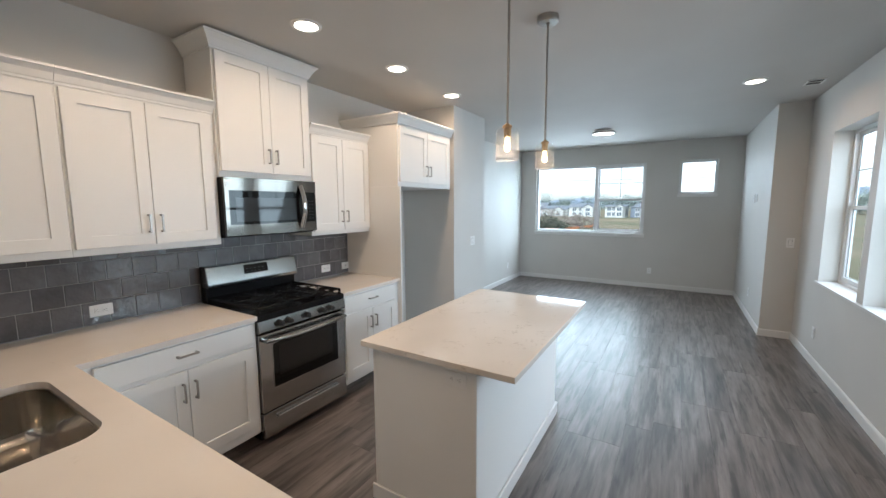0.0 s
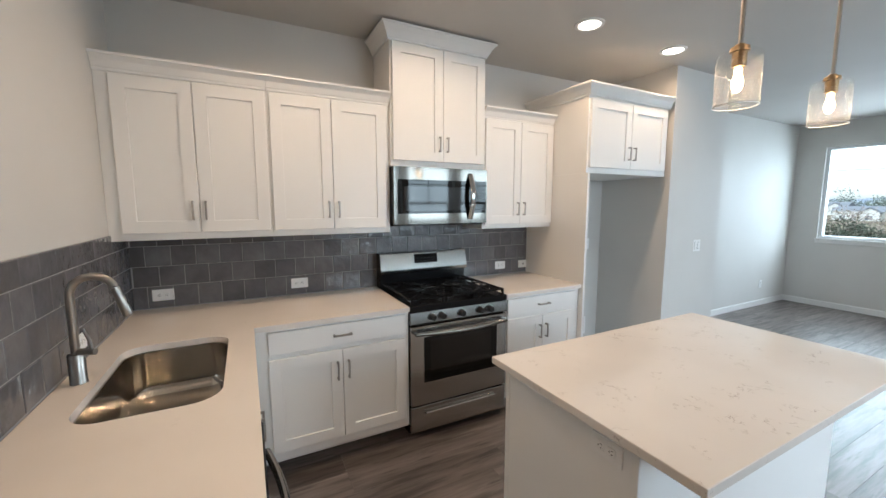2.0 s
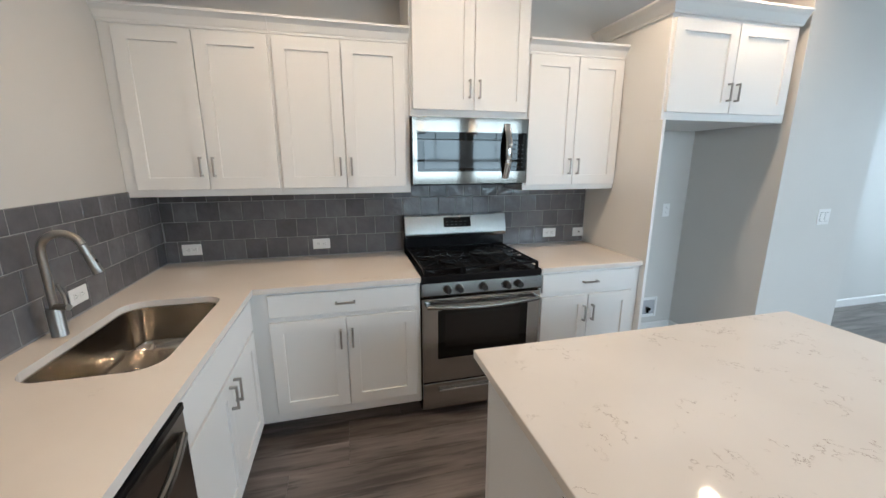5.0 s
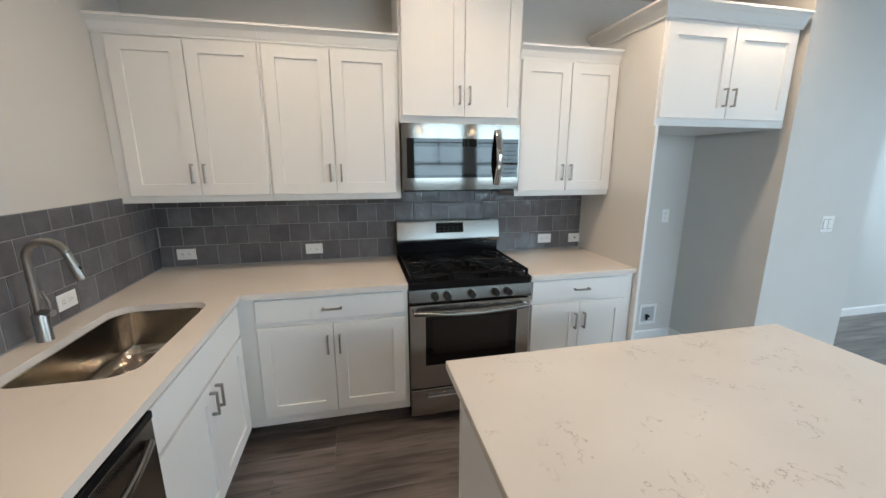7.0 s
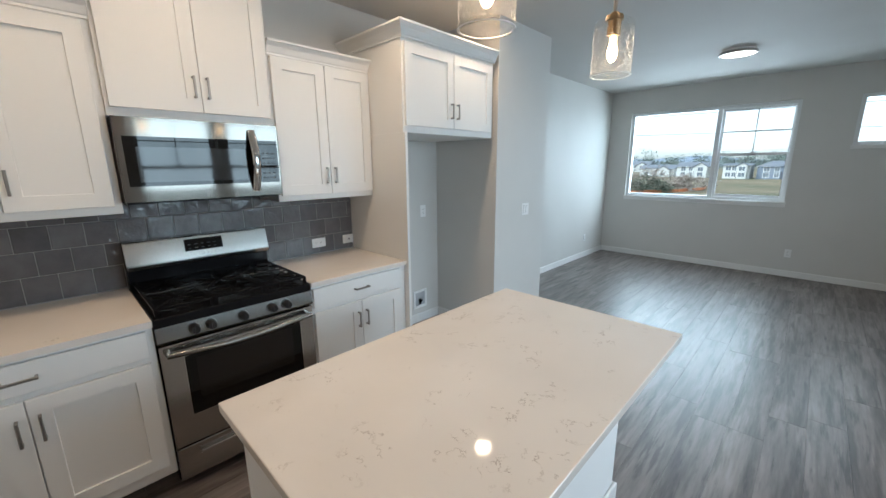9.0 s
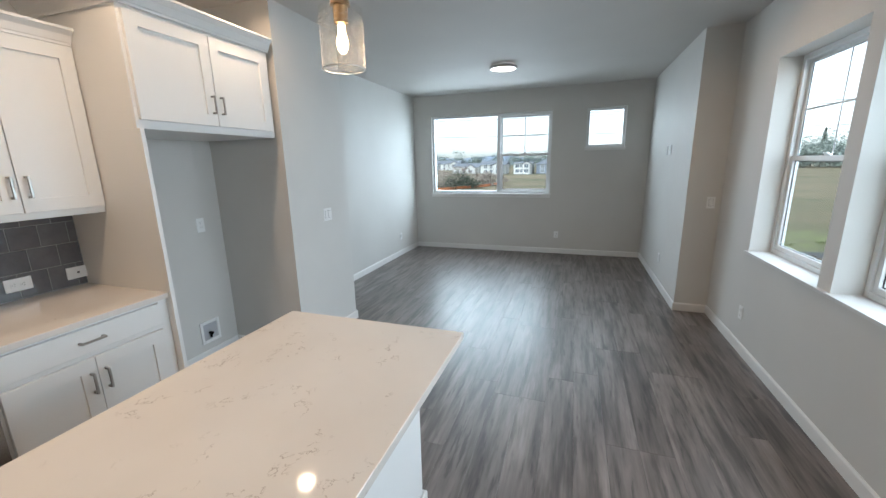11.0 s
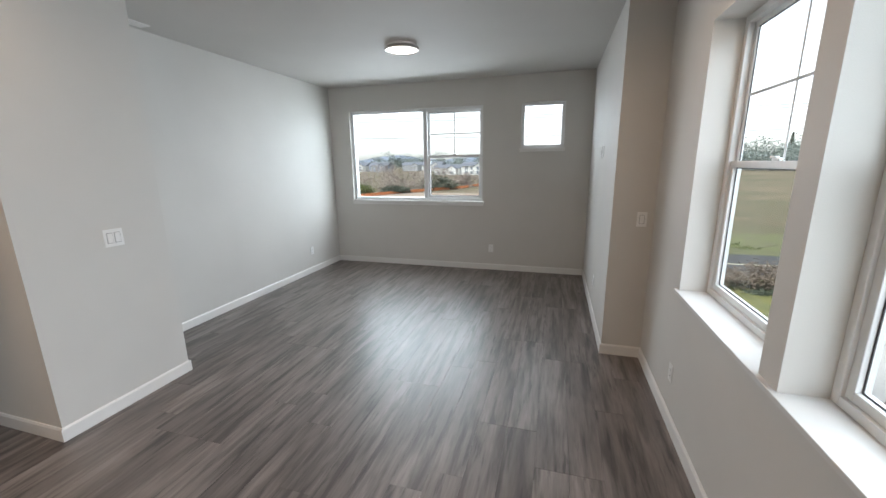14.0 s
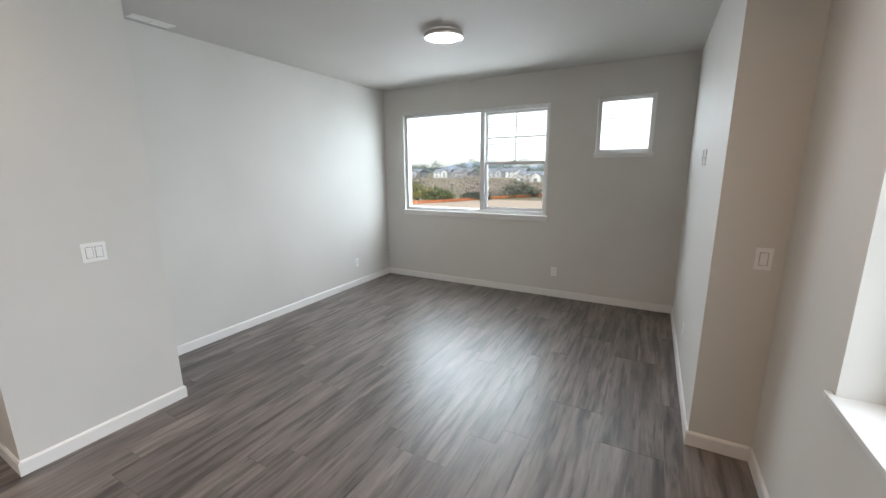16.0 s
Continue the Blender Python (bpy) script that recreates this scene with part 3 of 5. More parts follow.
def worktops():
    y1 = 0.588
    bm = bmesh.new()
    slab_with_hole(bm, -2.235, SY + 0.012, -1.2, y1, SINK, CT, TOP)
    box(bm, -1.2, SY + 0.012, CT, -0.42, y1, TOP)
    box(bm, LX + 0.010, SY + 0.012, CT, -2.235, y1, TOP)
    box(bm, LX + 0.010, y1, CT, -2.235, 1.479, TOP)
    bmesh.ops.remove_doubles(bm, verts=bm.verts, dist=0.0001)
    part("worktop", bm, PALEQUARTZ, label="L-shaped pale quartz worktop with fine brown veins", category="worktop")
    bm = bmesh.new()
    box(bm, LX + 0.010, 2.249, CT, -2.235, 2.993, TOP, bevel=0.0015)
    part("worktop", bm, PALEQUARTZ, label="short pale quartz worktop between range and side panel", category="worktop")


worktops()


# ---- island ----
def island():
    i = thing("island", (-0.975, 2.23, 0), "white kitchen island with an overhanging pale quartz top", "kitchen island")
    boxes("body", [(-1.285, 1.535, 0.0, -0.665, 2.925, CT)], CAB, i, bevel=0.002)
    for xa, xb in ((-1.287, -1.262), (-0.69, -0.663)):
        boxes("corner_trim", [(xa, 1.533, 0.0, xb, 1.56, CT - 0.001)], CAB, i, bevel=0.002)
    bm = bmesh.new()
    box(bm, -1.34, 1.495, CT, -0.467, 2.962, TOP, bevel=0.002)
    part("worktop", bm, QUARTZ, i, "pale quartz top with fine brown veins")
    bm = bmesh.new()
    for r in ((-0.661, 1.52, 0, -0.646, 2.94, 0.088), (-1.30, 2.926, 0, -0.661, 2.94, 0.088), (-1.30, 1.516, 0, -0.661, 1.53, 0.088)):
        box(bm, *r, bevel=0.003)
    part("baseboard", bm, TRIM, i, "white painted base trim")


island()

# ---- lamps ----
def emitter(name, colour, strength):
    return plain(name, (0.8, 0.8, 0.8), 0.5, emit=colour, strength=strength)


DISC = emitter("downlight_disc", (1.0, 0.86, 0.70), 2.6)
FDISC = emitter("ceiling_light_disc", (1.0, 0.90, 0.86), 2.2)


def lamp_under(name, at, size, energy, colour, spread=180, shape="DISK"):
    l = bpy.data.lights.new(name, "AREA")
    l.shape, l.size, l.energy, l.color, l.spread = shape, size, energy, colour, radians(spread)
    ob = new(name, l)
    ob.location = at


def downlight(x, y):
    d = thing("downlight", (x, y, H - 0.02), "round white recessed downlight, lit, flush in ceiling, set partly added unseen", "ceiling light", "recessed downlights")
    bm = bmesh.new()
    lathe(bm, [(0.070, H - 0.004), (0.076, H - 0.010), (0.096, H - 0.006), (0.098, H), (0.070, H)], (x, y, 0))
    part("trim_ring", bm, TRIM, d, smooth=True)
    bm = bmesh.new()
    cyl(bm, (x, y, H - 0.004), 0.0705, 0.006)
    part("lens", bm, DISC, d, "glowing warm white lens")
    lamp_under("downlight_lamp", (x, y, H - 0.012), 0.10, DOWNLIGHT, WARM, 160)


# the last three are unseen, added to brighten the counters and the island's end
for x, y in ((-2.02, 0.87), (-2.02, 1.80), (-2.01, 2.72), (-2.02, 3.66), (0.64, 4.785), (0.64, 1.94), (0.46, -0.9), (-0.86, 0.30)):
    downlight(x, y)


def flush_light():
    x, y = -0.98, 6.68
    c = thing("ceiling_light", (x, y, H - 0.05), "round flush ceiling light with a nickel ring, lit", "ceiling light")
    bm = bmesh.new()
    cyl(bm, (x, y, H - 0.012), 0.15, 0.024, n=40)
    part("pan", bm, TRIM, c, smooth=True)
    bm = bmesh.new()
    lathe(bm, [(0.152, H - 0.02), (0.17, H - 0.022), (0.175, H - 0.034), (0.17, H - 0.048), (0.158, H - 0.050), (0.152, H - 0.04), (0.152, H - 0.02)], (x, y, 0), n=48)
    part("ring", bm, NICKEL, c, "brushed nickel ring", smooth=True)
    bm = bmesh.new()
    lathe(bm, [(0.152, H - 0.026), (0.15, H - 0.042), (0.10, H - 0.050), (0.04, H - 0.053), (0.001, H - 0.054)], (x, y, 0), n=40)
    part("diffuser", bm, FDISC, c, "glowing white diffuser", smooth=True)
    lamp_under("ceiling_light_lamp", (x, y, H - 0.06), 0.28, FLUSH, (1.0, 0.86, 0.76))


flush_light()


def seeded_glass():
    m = bpy.data.materials.new("seeded_glass")
    m.use_nodes = True
    nt = m.node_tree
    nt.nodes.clear()
    out = nt.nodes.new("ShaderNodeOutputMaterial")
    t = nt.nodes.new("ShaderNodeBsdfTransparent")
    t.inputs[0].default_value = (0.975, 0.97, 0.96, 1)
    g = nt.nodes.new("ShaderNodeBsdfGlossy")
    g.inputs["Roughness"].default_value = 0.10
    fac = gloss_share(nt, 0.015)
    n = nt.nodes.new("ShaderNodeTexVoronoi")
    n.inputs["Scale"].default_value = 170
    n.inputs["Randomness"].default_value = 1.0
    tc = nt.nodes.new("ShaderNodeTexCoord")
    nt.links.new(tc.outputs["Object"], n.inputs["Vector"])
    r = ramp(nt, n.outputs["Distance"], [(0.0, (1, 1, 1)), (0.14, (0.8, 0.8, 0.8)), (0.19, (0.0, 0.0, 0.0))])
    add = nt.nodes.new("ShaderNodeMath")
    add.operation = "MULTIPLY_ADD"
    add.use_clamp = True
    nt.links.new(r, add.inputs[0])
    add.inputs[1].default_value = 0.35
    nt.links.new(fac, add.inputs[2])
    b = nt.nodes.new("ShaderNodeBump")
    b.inputs["Strength"].default_value = 0.8
    b.inputs["Distance"].default_value = 0.002
    nt.links.new(n.outputs["Distance"], b.inputs["Height"])
    nt.links.new(b.outputs[0], g.inputs["Normal"])
    mx = nt.nodes.new("ShaderNodeMixShader")
    nt.links.new(add.outputs[0], mx.inputs[0])
    nt.links.new(t.outputs[0], mx.inputs[1])
    nt.links.new(g.outputs[0], mx.inputs[2])
    nt.links.new(mx.outputs[0], out.inputs[0])
    return m


SEEDED = seeded_glass()
# near white, to paint the bright glint along the clear glass's lower edge
RIMGLINT = plain("rim_glint", (0.85, 0.84, 0.82), 0.3)


def seed_glow():
    """Air bubbles in the glass, which pass on the light that falls on them from behind."""
    m = bpy.data.materials.new("glass_bubble")
    m.use_nodes = True
    nt = m.node_tree
    nt.nodes.clear()
    out = nt.nodes.new("ShaderNodeOutputMaterial")
    a, b = nt.nodes.new("ShaderNodeBsdfTranslucent"), nt.nodes.new("ShaderNodeBsdfDiffuse")
    mx = nt.nodes.new("ShaderNodeMixShader")
    for s in (a, b):
        s.inputs[0].default_value = (0.82, 0.80, 0.77, 1)
    nt.links.new(a.outputs[0], mx.inputs[1])
    nt.links.new(b.outputs[0], mx.inputs[2])
    nt.links.new(mx.outputs[0], out.inputs[0])
    return m


BUBBLE = seed_glow()
BULBGLOW = emitter("bulb_glow", (1.0, 0.66, 0.34), 4.2)
BRASSY = steel("warm_nickel", (0.50, 0.36, 0.21), 0.3)


def pendant(x, y):
    zb, zt = 1.864, 2.014
    p = thing("pendant_light", (x, y, zb), "pendant light with a seeded glass cylinder shade over the island", "pendant light", "pendant lights")
    bm = bmesh.new()
    lathe(bm, [(0.001, H), (0.065, H), (0.065, H - 0.030), (0.058, H - 0.037), (0.012, H - 0.038), (0.012, H - 0.05), (0.001, H - 0.05)], (x, y, 0), n=32)
    part("canopy", bm, NICKEL, p, "brushed nickel canopy", smooth=True)
    bm = bmesh.new()
    cyl(bm, (x, y, (H + zt + 0.02) / 2), 0.0065, H - zt - 0.02, n=12)
    for z in (2.30, 2.56):
        cyl(bm, (x, y, z), 0.0075, 0.014, n=12)
    part("rod", bm, NICKEL, p, "thin brushed nickel rod", smooth=True)
    bm = bmesh.new()
    lathe(bm, [(0.008, zt + 0.026), (0.012, zt + 0.024), (0.014, zt + 0.018), (0.024, zt + 0.016), (0.026, zt + 0.003), (0.019, zt + 0.002), (0.019, zt - 0.040), (0.015, zt - 0.042), (0.001, zt - 0.038)], (x, y, 0), n=28)
    part("socket", bm, BRASSY, p, "warm brushed metal socket cap", smooth=True)
    bm = bmesh.new()
    r = 0.058
    lathe(bm, [(0.024, zt), (r - 0.008, zt), (r - 0.002, zt - 0.006), (r, zt - 0.016), (r, zb + 0.002), (r + 0.001, zb + 0.001), (r - 0.003, zb - 0.001), (r - 0.0055, zb + 0.003), (r - 0.004, zb + 0.006), (r - 0.004, zt - 0.016)], (x, y, 0), n=48)
    s = part("shade", bm, SEEDED, p, "clear seeded glass cylinder shade", smooth=True)
    s.visible_shadow = False
    bm = bmesh.new()
    lathe(bm, [(r + 0.0006, zb - 0.0015), (r + 0.0004, zb - 0.003), (r - 0.002, zb - 0.0034), (r - 0.0045, zb - 0.003), (r - 0.004, zb - 0.0015)], (x, y, 0), n=48)
    part("rim", bm, RIMGLINT, p, "pale ring, a painted glint along the glass rim", smooth=True).visible_shadow = False
    bm = bmesh.new()
    rs = random.Random(int(y * 1000))
    for k in range(1100):
        ang, zz, q = rs.uniform(0, 6.283), zb + 0.006 + rs.random() ** 1.3 * (zt - zb - 0.03), rs.uniform(0.0005, 0.0013)
        o = Vector((x + (r - 0.001) * math.cos(ang), y + (r - 0.001) * math.sin(ang), zz))
        v = [bm.verts.new(o + Vector(d) * q) for d in ((1, 0, 0), (0, 1, 0), (-1, 0, 0), (0, -1, 0), (0, 0, 1.3), (0, 0, -1.3))]
        for i in range(4):
            bm.faces.new((v[i], v[(i + 1) % 4], v[4]))
            bm.faces.new((v[(i + 1) % 4], v[i], v[5]))
    part("bubbles", bm, BUBBLE, p, "fine air bubbles in the glass", kind="stuff").visible_shadow = False
    bm = bmesh.new()
    c = zt - 0.088
    lathe(bm, [(0.001, c - 0.026), (0.008, c - 0.023), (0.0135, c - 0.013), (0.016, c), (0.014, c + 0.013), (0.010, c + 0.026), (0.010, c + 0.044)], (x, y, 0), n=24)
    bulb = part("bulb", bm, BULBGLOW, p, "glowing warm bulb", smooth=True)
    bulb.visible_shadow = False
    l = bpy.data.lights.new("bulb_lamp", "POINT")
    l.energy, l.color, l.shadow_soft_size = BULB, WARM, 0.015
    ob = new("bulb_lamp", l)
    ob.location = (x, y, c)


pendant(-0.683, 1.908)
pendant(-0.670, 2.512)


# ---- range ----
KNOB = plain("knob_black", (0.015, 0.015, 0.016), 0.28)


def kitchen_range():
    y0, y1 = 1.483, 2.245
    r = thing("range", ((-2.9 - 2.25) / 2, (y0 + y1) / 2, 0), "stainless steel gas range with black cast-iron grates, between worktops", "oven")
    add = frame_box("+x", 0)
    boxes("body", [(-2.93, y0, 0.03, -2.275, y1, 0.895)], BLACK, r, label="black enamel sides")
    for yy in (y0 + 0.05, y1 - 0.05):
        for xx in (-2.88, -2.33):
            bm = bmesh.new()
            cyl(bm, (xx, yy, 0.015), 0.016, 0.03, n=12)
            part("foot", bm, BLACK, r)
    # cooktop
    bm = bmesh.new()
    box(bm, -2.90, y0, 0.895, -2.238, y1, 0.915, bevel=0.004, seg=2)
    box(bm, -2.245, y0, 0.872, -2.234, y1, 0.913, bevel=0.003)
    part("cooktop", bm, BLACK, r, "glossy black cooktop")
    # control panel, leaning back
    bm = bmesh.new()
    prof = [(-2.275, 0.79), (-2.229, 0.79), (-2.225, 0.80), (-2.236, 0.870), (-2.275, 0.870)]
    a = [bm.verts.new((x, y0, z)) for x, z in prof]
    b = [bm.verts.new((x, y1, z)) for x, z in prof]
    bm.faces.new(a)
    bm.faces.new(b[::-1])
    for k in range(5):
        bm.faces.new((a[k], b[k], b[(k + 1) % 5], a[(k + 1) % 5]))
    part("control_panel", bm, STEEL_H, r, "brushed steel panel")
    for yk in KNOBS:
        bm = bmesh.new()
        lathe(bm, [(0.001, -2.193), (0.018, -2.193), (0.0195, -2.196), (0.021, -2.215), (0.024, -2.222), (0.024, -2.229), (0.001, -2.229)], (0, yk, 0.832), n=28, axis="x")
        box(bm, -2.193, yk - 0.0035, 0.815, -2.188, yk + 0.0035, 0.850, bevel=0.001)
        part("knob", bm, KNOB, r, "round black control knob", smooth=True)
        bm = bmesh.new()
        lathe(bm, [(0.025, -2.2285), (0.027, -2.2285), (0.027, -2.2315), (0.025, -2.2315)], (0, yk, 0.832), n=24, axis="x")
        part("knob_ring", bm, CHROME, r, smooth=True)
    # oven door
    bm = bmesh.new()
    D0, D1 = -2.272, -2.236
    z0, z1 = 0.235, 0.775
    wy0, wy1, wz0, wz1 = y0 + 0.095, y1 - 0.085, 0.385, 0.70
    for q in ((y0 + 0.003, wy0, z0, z1), (wy1, y1 - 0.003, z0, z1), (wy0, wy1, z0, wz0), (wy0, wy1, wz1, z1)):
        box(bm, D0, q[0], q[2], D1, q[1], q[3])
    bmesh.ops.remove_doubles(bm, verts=bm.verts, dist=0.0001)
    d = part("oven_door", bm, STEEL, r, "brushed steel oven door with a dark window")
    bm = bmesh.new()
    box(bm, D0, wy0, wz0, D1 - 0.001, wy1, wz1)
    part("window", bm, BLACKGLASS, d, "black oven glass")
    boxes("inner_window", [(D1 - 0.0008, wy0 + 0.045, wz0 + 0.075, D1 + 0.0002, wy1 - 0.05, wz1 - 0.02)], plain("oven_glass_inner", (0.008, 0.0062, 0.005), 0.12), d, label="dark brown inner glass")
    bm = bmesh.new()
    for q in ((wy0 - 0.004, wy0, wz0 - 0.004, wz1 + 0.004), (wy1, wy1 + 0.004, wz0 - 0.004, wz1 + 0.004), (wy0, wy1, wz0 - 0.004, wz0), (wy0, wy1, wz1, wz1 + 0.004)):
        box(bm, D1 - 0.001, q[0], q[2], D1 + 0.002, q[1], q[3])
    part("window_trim", bm, CHROME, d)
    for k in range(5):
        c = y0 + 0.11 + k * 0.135
        boxes("vent_slot", [(D1 - 0.0005, c - 0.045, 0.762, D1 + 0.001, c + 0.045, 0.767)], SLOT, d, label="dark vent slot")
    n = 22
    bm = bmesh.new()
    pts = []
    for k in range(n + 1):
        s = k / n
        pts.append((-2.200 + 0.020 * math.sin(math.pi * s), y0 + 0.025 + s * (y1 - y0 - 0.05), 0.738 - 0.012 * math.sin(math.pi * s)))
    tube(bm, pts, [0.013 + 0.004 * math.sin(math.pi * k / n) for k in range(n + 1)], n=14)
    for yy in (y0 + 0.035, y1 - 0.035):
        box(bm, -2.24, yy - 0.012, 0.727, -2.198, yy + 0.012, 0.748, bevel=0.004)
    part("handle", bm, STEEL_H, d, "curved steel bar handle", smooth=True)
    # drawer
    bm = bmesh.new()
    box(bm, D0, y0 + 0.003, 0.045, D1, y1 - 0.003, 0.222, bevel=0.003)
    w = part("drawer", bm, STEEL, r, "brushed steel warming drawer")
    bm = bmesh.new()
    box(bm, D1, y0 + 0.10, 0.160, D1 + 0.012, y1 - 0.10, 0.166, bevel=0.002)
    box(bm, D1, y0 + 0.10, 0.166, D1 + 0.022, y1 - 0.10, 0.186, bevel=0.005, seg=2)
    part("drawer_handle", bm, CHROME, w, "bright steel pull strip", smooth=True)
    # backguard
    bm = bmesh.new()
    box(bm, -2.925, y0, 0.895, -2.852, y1, 1.03, bevel=0.004)
    part("backguard_base", bm, BLACK, r, "glossy black backguard")
    boxes("backguard_lip", [(-2.86, y0 + 0.002, 1.022, -2.838, y1 - 0.002, 1.034)], BLACK, r, bevel=0.003)
    bm = bmesh.new()
    prof = [(-2.925, 1.03), (-2.815, 1.03), (-2.812, 1.055), (-2.842, 1.180), (-2.85, 1.187), (-2.925, 1.187)]
    a = [bm.verts.new((x, y0 - 0.002, z)) for x, z in prof]
    b = [bm.verts.new((x, y1 + 0.002, z)) for x, z in prof]
    bm.faces.new(a)
    bm.faces.new(b[::-1])
    for k in range(6):
        bm.faces.new((a[k], b[k], b[(k + 1) % 6], a[(k + 1) % 6]))
    bmesh.ops.bevel(bm, geom=[q for q in bm.edges], offset=0.0025, segments=2, affect="EDGES")
    g = part("backguard", bm, STEEL_H, r, "brushed steel backguard with a display")
    # display follows the leaning face
    def on_face(u, z, o):
        s = (z - 1.055) / 0.125
        return (-2.812 - 0.030 * s + o, u, z)
    bm = bmesh.new()
    c = (y0 + y1) / 2
    vs = [bm.verts.new(on_face(u, z, 0.0015)) for u, z in ((DISPLAY[0], 1.098), (DISPLAY[1], 1.098), (DISPLAY[1], 1.168), (DISPLAY[0], 1.168))]
    ws = [bm.verts.new(on_face(u, z, -0.003)) for u, z in ((DISPLAY[0], 1.098), (DISPLAY[1], 1.098), (DISPLAY[1], 1.168), (DISPLAY[0], 1.168))]
    bm.faces.new(vs)
    for k in range(4):
        bm.faces.new((vs[k], ws[k], ws[(k + 1) % 4], vs[(k + 1) % 4]))
    disp = part("display", bm, BLACKGLASS, g, "black glass control display")
    bm = bmesh.new()
    for k in range(5):
        for j in range(2):
            u = DISPLAY[0] + 0.018 + k * 0.034
            z = 1.112 + j * 0.022
            q = [on_face(u, z, 0.002), on_face(u + 0.016, z, 0.002), on_face(u + 0.016, z + 0.004, 0.002), on_face(u, z + 0.004, 0.002)]
            bm.faces.new([bm.verts.new(p) for p in q])
    part("display_marks", bm, plain("mark_grey", (0.035, 0.035, 0.037), 0.5), g, "small grey marks", kind="")
    # grates and burners
    burners = [(-2.40, y0 + 0.16, 0.045), (-2.74, y0 + 0.16, 0.036), (-2.57, c, 0.05), (-2.40, y1 - 0.16, 0.045), (-2.74, y1 - 0.16, 0.034)]
    for x, y, q in burners:
        bm = bmesh.new()
        lathe(bm, [(q + 0.012, 0.916), (q + 0.008, 0.924), (q, 0.926), (q, 0.934), (q - 0.006, 0.938), (0.001, 0.938)], (x, y, 0), n=24)
        part("burner", bm, IRON, r, "black burner cap", smooth=True)
    for k in range(3):
        a, b = y0 + 0.012 + k * 0.2465, y0 + 0.012 + (k + 1) * 0.2465 - 0.004
        bm = bmesh.new()
        x0, x1 = -2.845, -2.255
        zt, zl = 0.958, 0.946
        t = 0.0075
        for yy in (a + t, b - t):
            box(bm, x0, yy - t, zl, x1, yy + t, zt, bevel=0.002)
        for xx in (x0 + t, x1 - t, (x0 + x1) / 2):
            box(bm, xx - t, a + 2 * t, zl, xx + t, b - 2 * t, zt, bevel=0.002)
        m = (a + b) / 2
        for j in range(9):
            xx = x0 + 0.05 + j * 0.0612
            n = 0.062 if j % 2 else 0.085
            for p, q in ((a + 2 * t, a + n), (b - n, b - 2 * t)):
                box(bm, xx - 0.0055, p, zl + 0.002, xx + 0.0055, q, zt - 0.002)
        for cx in ((-2.40, -2.74) if k != 1 else (-2.57,)):
            reach = 0.145 if k != 1 else 0.285
            for ang in (0, 45, 90, 135, 180, 225, 270, 315):
                dx, dy = math.cos(radians(ang)), math.sin(radians(ang))
                lim = min((reach if abs(dx) > 1e-3 else 9) / max(abs(dx), 1e-3), ((b - a) / 2 - t) / max(abs(dy), 1e-3))
                p, q = Vector((cx + dx * 0.028, m + dy * 0.028, zt - 0.004)), Vector((cx + dx * lim, m + dy * lim, zt - 0.006))
                tube(bm, [p, q], 0.0068, n=6)
        for xx in (x0 + t, x1 - t):
            for yy in (a + t, b - t):
                box(bm, xx - t, yy - t, 0.915, xx + t, yy + t, zl)
        part("grate", bm, IRON, r, "black cast-iron grate")


KNOBS = (1.635, 1.708, 1.858, 2.008, 2.088)
DISPLAY = (1.765, 1.97)
kitchen_range()


# ---- microwave ----
def microwave():
    y0, y1, z0, z1 = 1.499, 2.264, 1.413, 1.830
    f = -2.575
    m = thing("microwave", (-2.75, (y0 + y1) / 2, z0), "stainless steel over-the-range microwave with a dark glass door", "microwave")
    boxes("body", [(LX + 0.012, y0, z0 + 0.012, f, y1, z1)], BLACK, m, label="black casing", bevel=0.002)
    boxes("underside", [(LX + 0.02, y0 + 0.01, z0, f - 0.01, y1 - 0.01, z0 + 0.012)], BLACK, m)
    bm = bmesh.new()
    g0, g1, h0, h1 = y0 + 0.028, y1 - 0.008, z0 + 0.088, z1 - 0.088
    for q in ((y0, g0, z0 + 0.012, z1), (g1, y1, z0 + 0.012, z1), (g0, g1, z0 + 0.012, h0), (g0, g1, h1, z1)):
        box(bm, f, q[0], q[2], f + 0.026, q[1], q[3])
    bmesh.ops.remove_doubles(bm, verts=bm.verts, dist=0.0001)
    d = part("door", bm, steel("mirror_steel", (0.18, 0.165, 0.148), 0.08, (1, 50, 1)), m, "polished steel door frame")
    boxes("glass", [(f, g0, h0, f + 0.0255, y1 - 0.145, h1)], BLACKGLASS, d, label="black door glass")
    boxes("keypad", [(f, y1 - 0.144, h0, f + 0.0255, g1, h1)], BLACKGLASS, d, label="black touch keypad")
    for k in range(3):
        for j in range(6):
            u, z = y1 - 0.10 + k * 0.028, h0 + 0.025 + j * 0.028
            boxes("key_mark", [(f + 0.0256, u, z, f + 0.0262, u + 0.014, z + 0.006)], bpy.data.materials["mark_grey"], d, label="small grey key mark")
    boxes("door_screen", [(f + 0.0256, g0 + 0.045, h0 + 0.02, f + 0.0262, y1 - 0.19, h1 - 0.05)], plain("door_screen", (0.016, 0.017, 0.018), 0.05), d, label="dark window screen")
    bm = bmesh.new()
    n = 18
    pts = []
    for k in range(n + 1):
        s = k / n
        pts.append((f + 0.030 + 0.045 * math.sin(math.pi * s), y1 - 0.150, z0 + 0.045 + s * (z1 - z0 - 0.08)))
    tube(bm, pts, 0.011, n=14)
    for v in bm.verts:
        v.co.y = y1 - 0.150 + (v.co.y - (y1 - 0.150)) * 1.9
    part("handle", bm, CHROME, d, "curved polished steel handle", smooth=True)


microwave()


